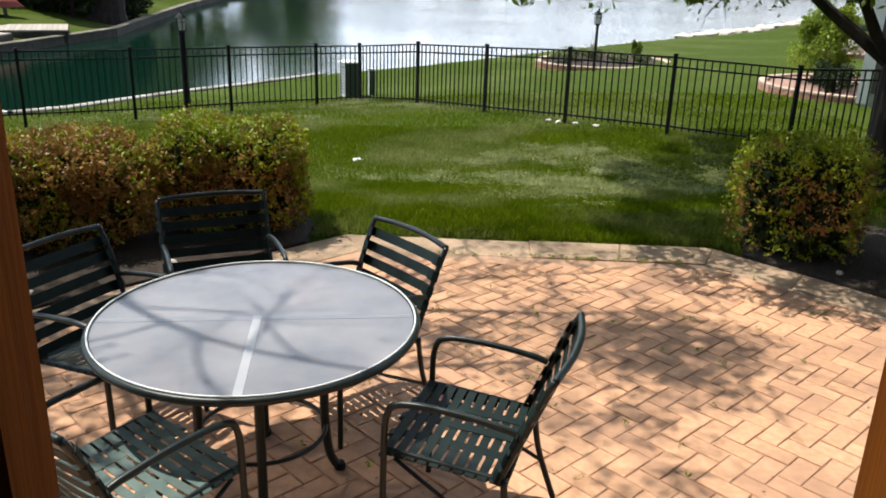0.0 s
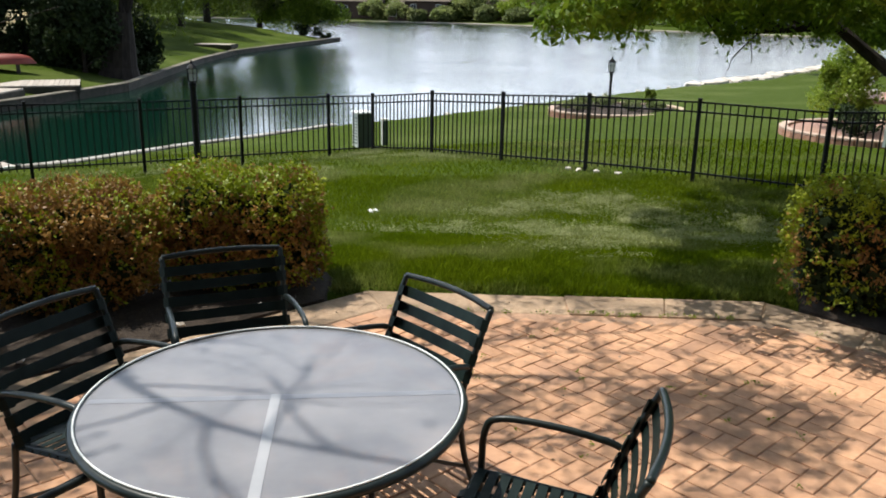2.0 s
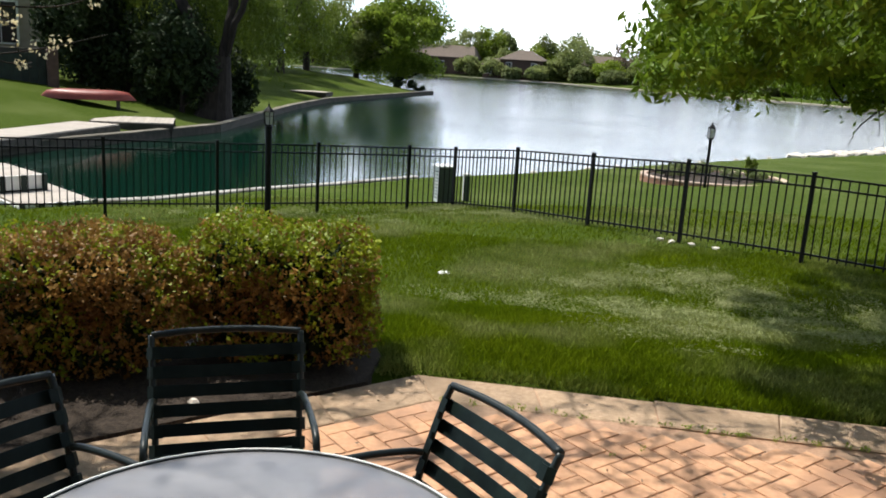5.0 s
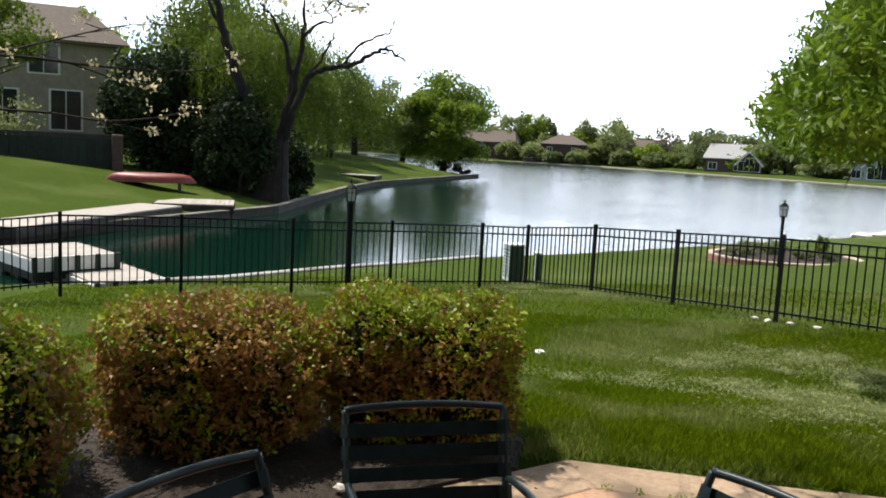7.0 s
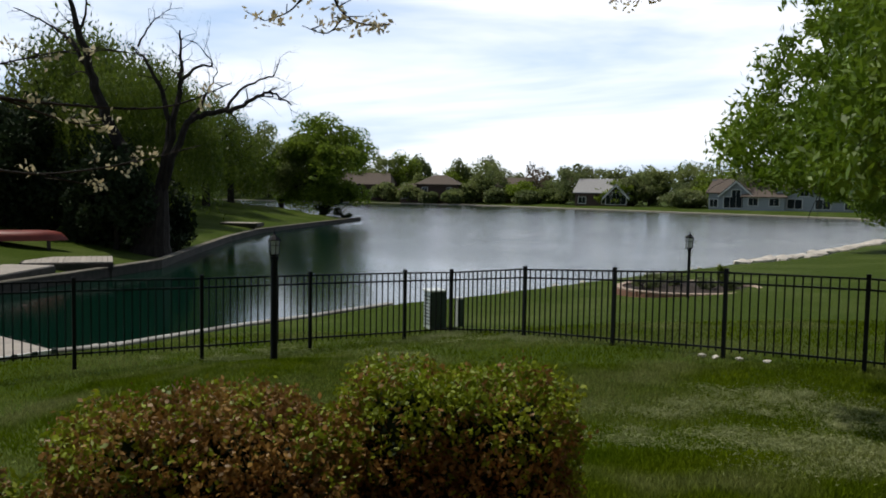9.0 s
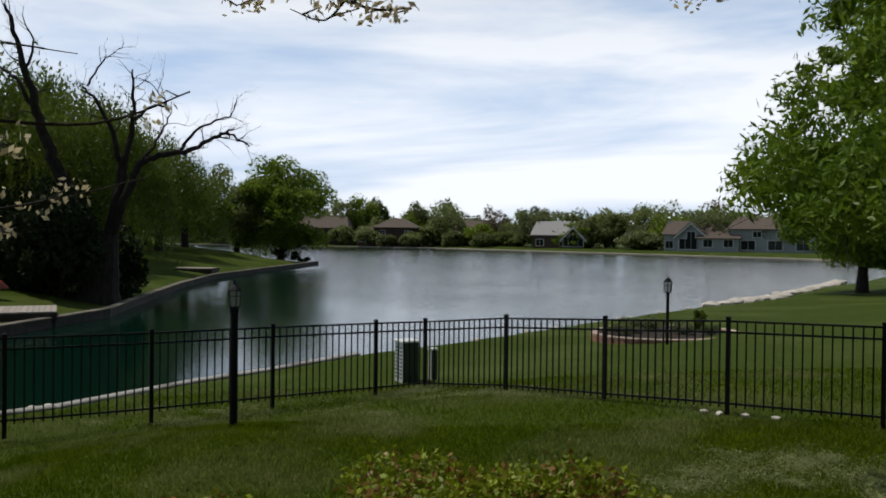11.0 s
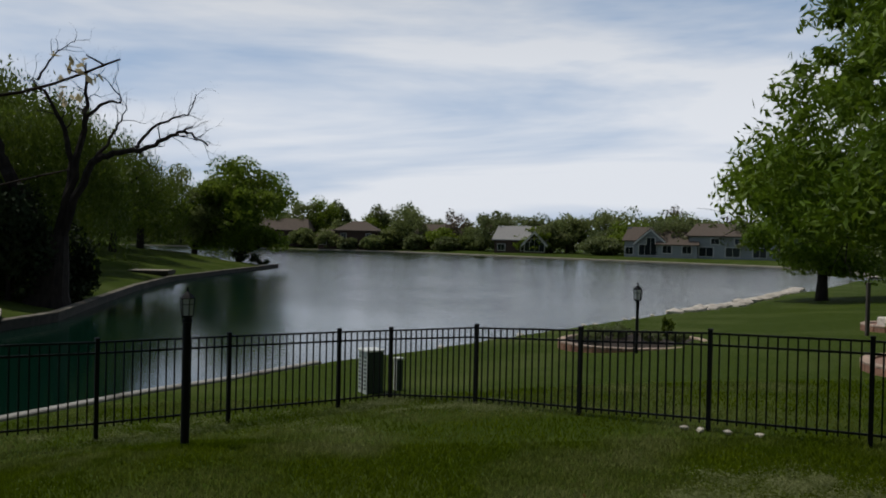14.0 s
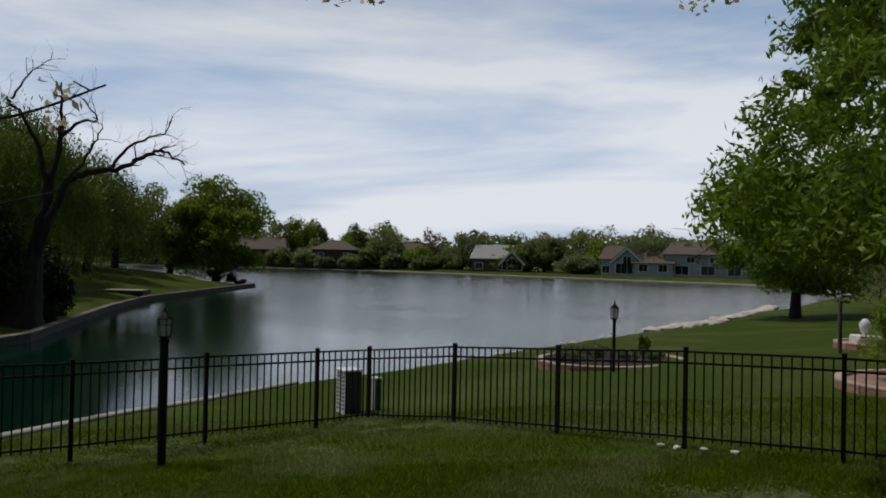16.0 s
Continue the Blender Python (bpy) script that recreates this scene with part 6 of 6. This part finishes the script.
# ---- grass ----
def grass(x0, x1, y0, y1, n, h, seed, name="grass"):
    rng = np.random.default_rng(seed)
    x, y = rng.uniform(x0, x1, n), rng.uniform(y0, y1, n)
    ok = (octagon_distance(x, y) > -0.02) & (polygon_distance(x, y, LAKE) > 0.3)
    for poly in BEDS:
        ok &= polygon_distance(x, y, poly) > 0
    x, y = x[ok], y[ok]
    z = ground_z(x, y)
    a = rng.uniform(0, 2 * math.pi, len(x))
    hh = h * rng.uniform(0.5, 1.3, len(x))
    w = 0.0035 * rng.uniform(0.8, 1.5, len(x)) * (1 + (y - 6) * 0.10)
    lean = rng.normal(size=(len(x), 2)) * 0.5 * hh[:, None]
    dx, dy = np.cos(a) * w, np.sin(a) * w
    c = np.stack([np.stack([x - dx, y - dy, z - 0.01], 1), np.stack([x + dx, y + dy, z - 0.01], 1),
                  np.stack([x + dx * 0.3 + lean[:, 0], y + dy * 0.3 + lean[:, 1], z + hh], 1), np.stack([x - dx * 0.3 + lean[:, 0], y - dy * 0.3 + lean[:, 1], z + hh], 1)], 1)
    return tagged(new(name, quads_mesh(name, c, M_GRASS)), "short mown grass blades", "grass", kind="stuff")


grass(-1.4, 3.2, 6.5, 9.0, 80000, 0.045, 1)
grass(-6.5, 5.5, 7.0, 13.5, 138000, 0.04, 2)
grass(-9.5, 6.5, 10.5, 17.6, 72000, 0.042, 3)

rd = np.random.default_rng(66)
dry = []
for cx, cy, sx, sy, n in ((1.5, 11.2, 0.9, 0.35, 2600), (2.1, 9.2, 0.9, 0.22, 2400), (0.7, 10.4, 0.7, 0.3, 1500), (2.6, 10.2, 0.5, 0.4, 1200), (-0.4, 9.6, 0.5, 0.2, 500), (1.2, 8.4, 0.7, 0.15, 600), (-2.0, 17.0, 0.5, 0.15, 900), (-0.9, 16.0, 0.5, 0.12, 700), (-4.6, 15.4, 1.4, 0.5, 1200)):
    for _ in range(16):
        bx, by = cx + rd.normal() * sx * 0.9, cy + rd.normal() * (sy * 1.2 + 0.12)
        k = int(n * rd.uniform(0.12, 0.5))
        w = rd.uniform(0.05, 0.20)
        turn = rd.uniform(0, math.pi)
        u, v = rd.normal(size=k) * w * 1.6, rd.normal(size=k) * w
        dry.append(np.stack([bx + u * math.cos(turn) - v * math.sin(turn), by + u * math.sin(turn) + v * math.cos(turn)], 1))
dry = np.concatenate(dry)
dz = ground_z(dry[:, 0], dry[:, 1]) + rd.uniform(0.012, 0.05, len(dry))
tagged(new("dry_grass", quads_mesh("dry_grass", leaf_quads(np.column_stack([dry, dz]), 0.05, rd, 0.10, 0.0, 0.5), M_DRY)), "dry pale grass lying on the lawn", "grass", kind="stuff")
rw = np.random.default_rng(55)
wx, wy = rw.uniform(-0.6, 3.0, 70), rw.uniform(2.6, 6.1, 70)
wx, wy = np.concatenate([wx, rw.uniform(-0.7, 2.0, 46)]), np.concatenate([wy, 6.21 + rw.normal(size=46) * 0.015])
ok = octagon_distance(wx, wy) < -0.3
tuft = np.concatenate([np.stack([x + rw.normal(size=9) * 0.011, y + rw.normal(size=9) * 0.011, rw.uniform(0.004, 0.026, 9)], 1) for x, y in zip(wx[ok], wy[ok])])
tagged(new("weeds", quads_mesh("weeds", leaf_quads(tuft, 0.022, rw, 0.35), L_YEL)), "tiny green weeds growing in the paver joints", "weeds", kind="stuff")
fx, fy = rw.uniform(-2.2, 3.2, 220), rw.uniform(1.6, 6.5, 220)
ok = octagon_distance(fx, fy) < -0.05
fallen = np.stack([fx[ok], fy[ok], np.full(ok.sum(), 0.012)], 1)
tagged(new("leaf_litter", quads_mesh("leaf_litter", leaf_quads(fallen, 0.022, rw, 0.6, 0.0, 0.15), L_BUDS)), "dry leaf litter and petals on the patio", "litter", kind="stuff")

# ---- herringbone pavers ----
BW = 0.1045
def herringbone():
    c45 = math.sqrt(0.5)
    out = []
    inner = APO - 0.365
    n = 46
    for i in range(-n, n):
        for j in range(-n // 2, n // 2):
            for kind in (0, 1):
                u = i * BW + j * 2 * BW
                v = i * BW - j * 2 * BW
                if kind == 0:
                    cu, cv, rot = u + BW, v + BW / 2, 0
                else:
                    cu, cv, rot = u + BW / 2 * 5, v, 90
                x, y = OCT[0] - (cu + cv) * c45, OCT[1] + (cu - cv) * c45
                ax, ay = abs(x - OCT[0]), abs(y - OCT[1])
                od = max(ax, ay, (ax + ay) / math.sqrt(2))
                if od < inner - 0.05 and y > 0.98:
                    out.append((x, y, rot + 135))
    return out


L, W2 = BW - 0.0035, BW / 2 - 0.0035
brick_me = Shape().box(-L, -W2, -0.06, L, W2, 0.0, bevel=0.0035).mesh("brick", M_BRICK)
bricks = sorted(herringbone(), key=lambda b: math.hypot(b[0] - 1.0, b[1] - 4.9))
rb = random.Random(4)
rest = Shape()
for i, (x, y, r) in enumerate(bricks):
    m = pose(x, y, rb.uniform(-0.003, 0.002), rb.uniform(-0.5, 0.5), rb.uniform(-0.5, 0.5), r + rb.uniform(-0.7, 0.7))
    if i < 300:
        part("brick", brick_me, None, patio_ob, at=m)
    else:
        rest.box(-L, -W2, -0.06, L, W2, 0.0, m, bevel=0.0035)
tagged(part("bricks", rest, M_BRICK_REST, patio_ob), kind="stuff")
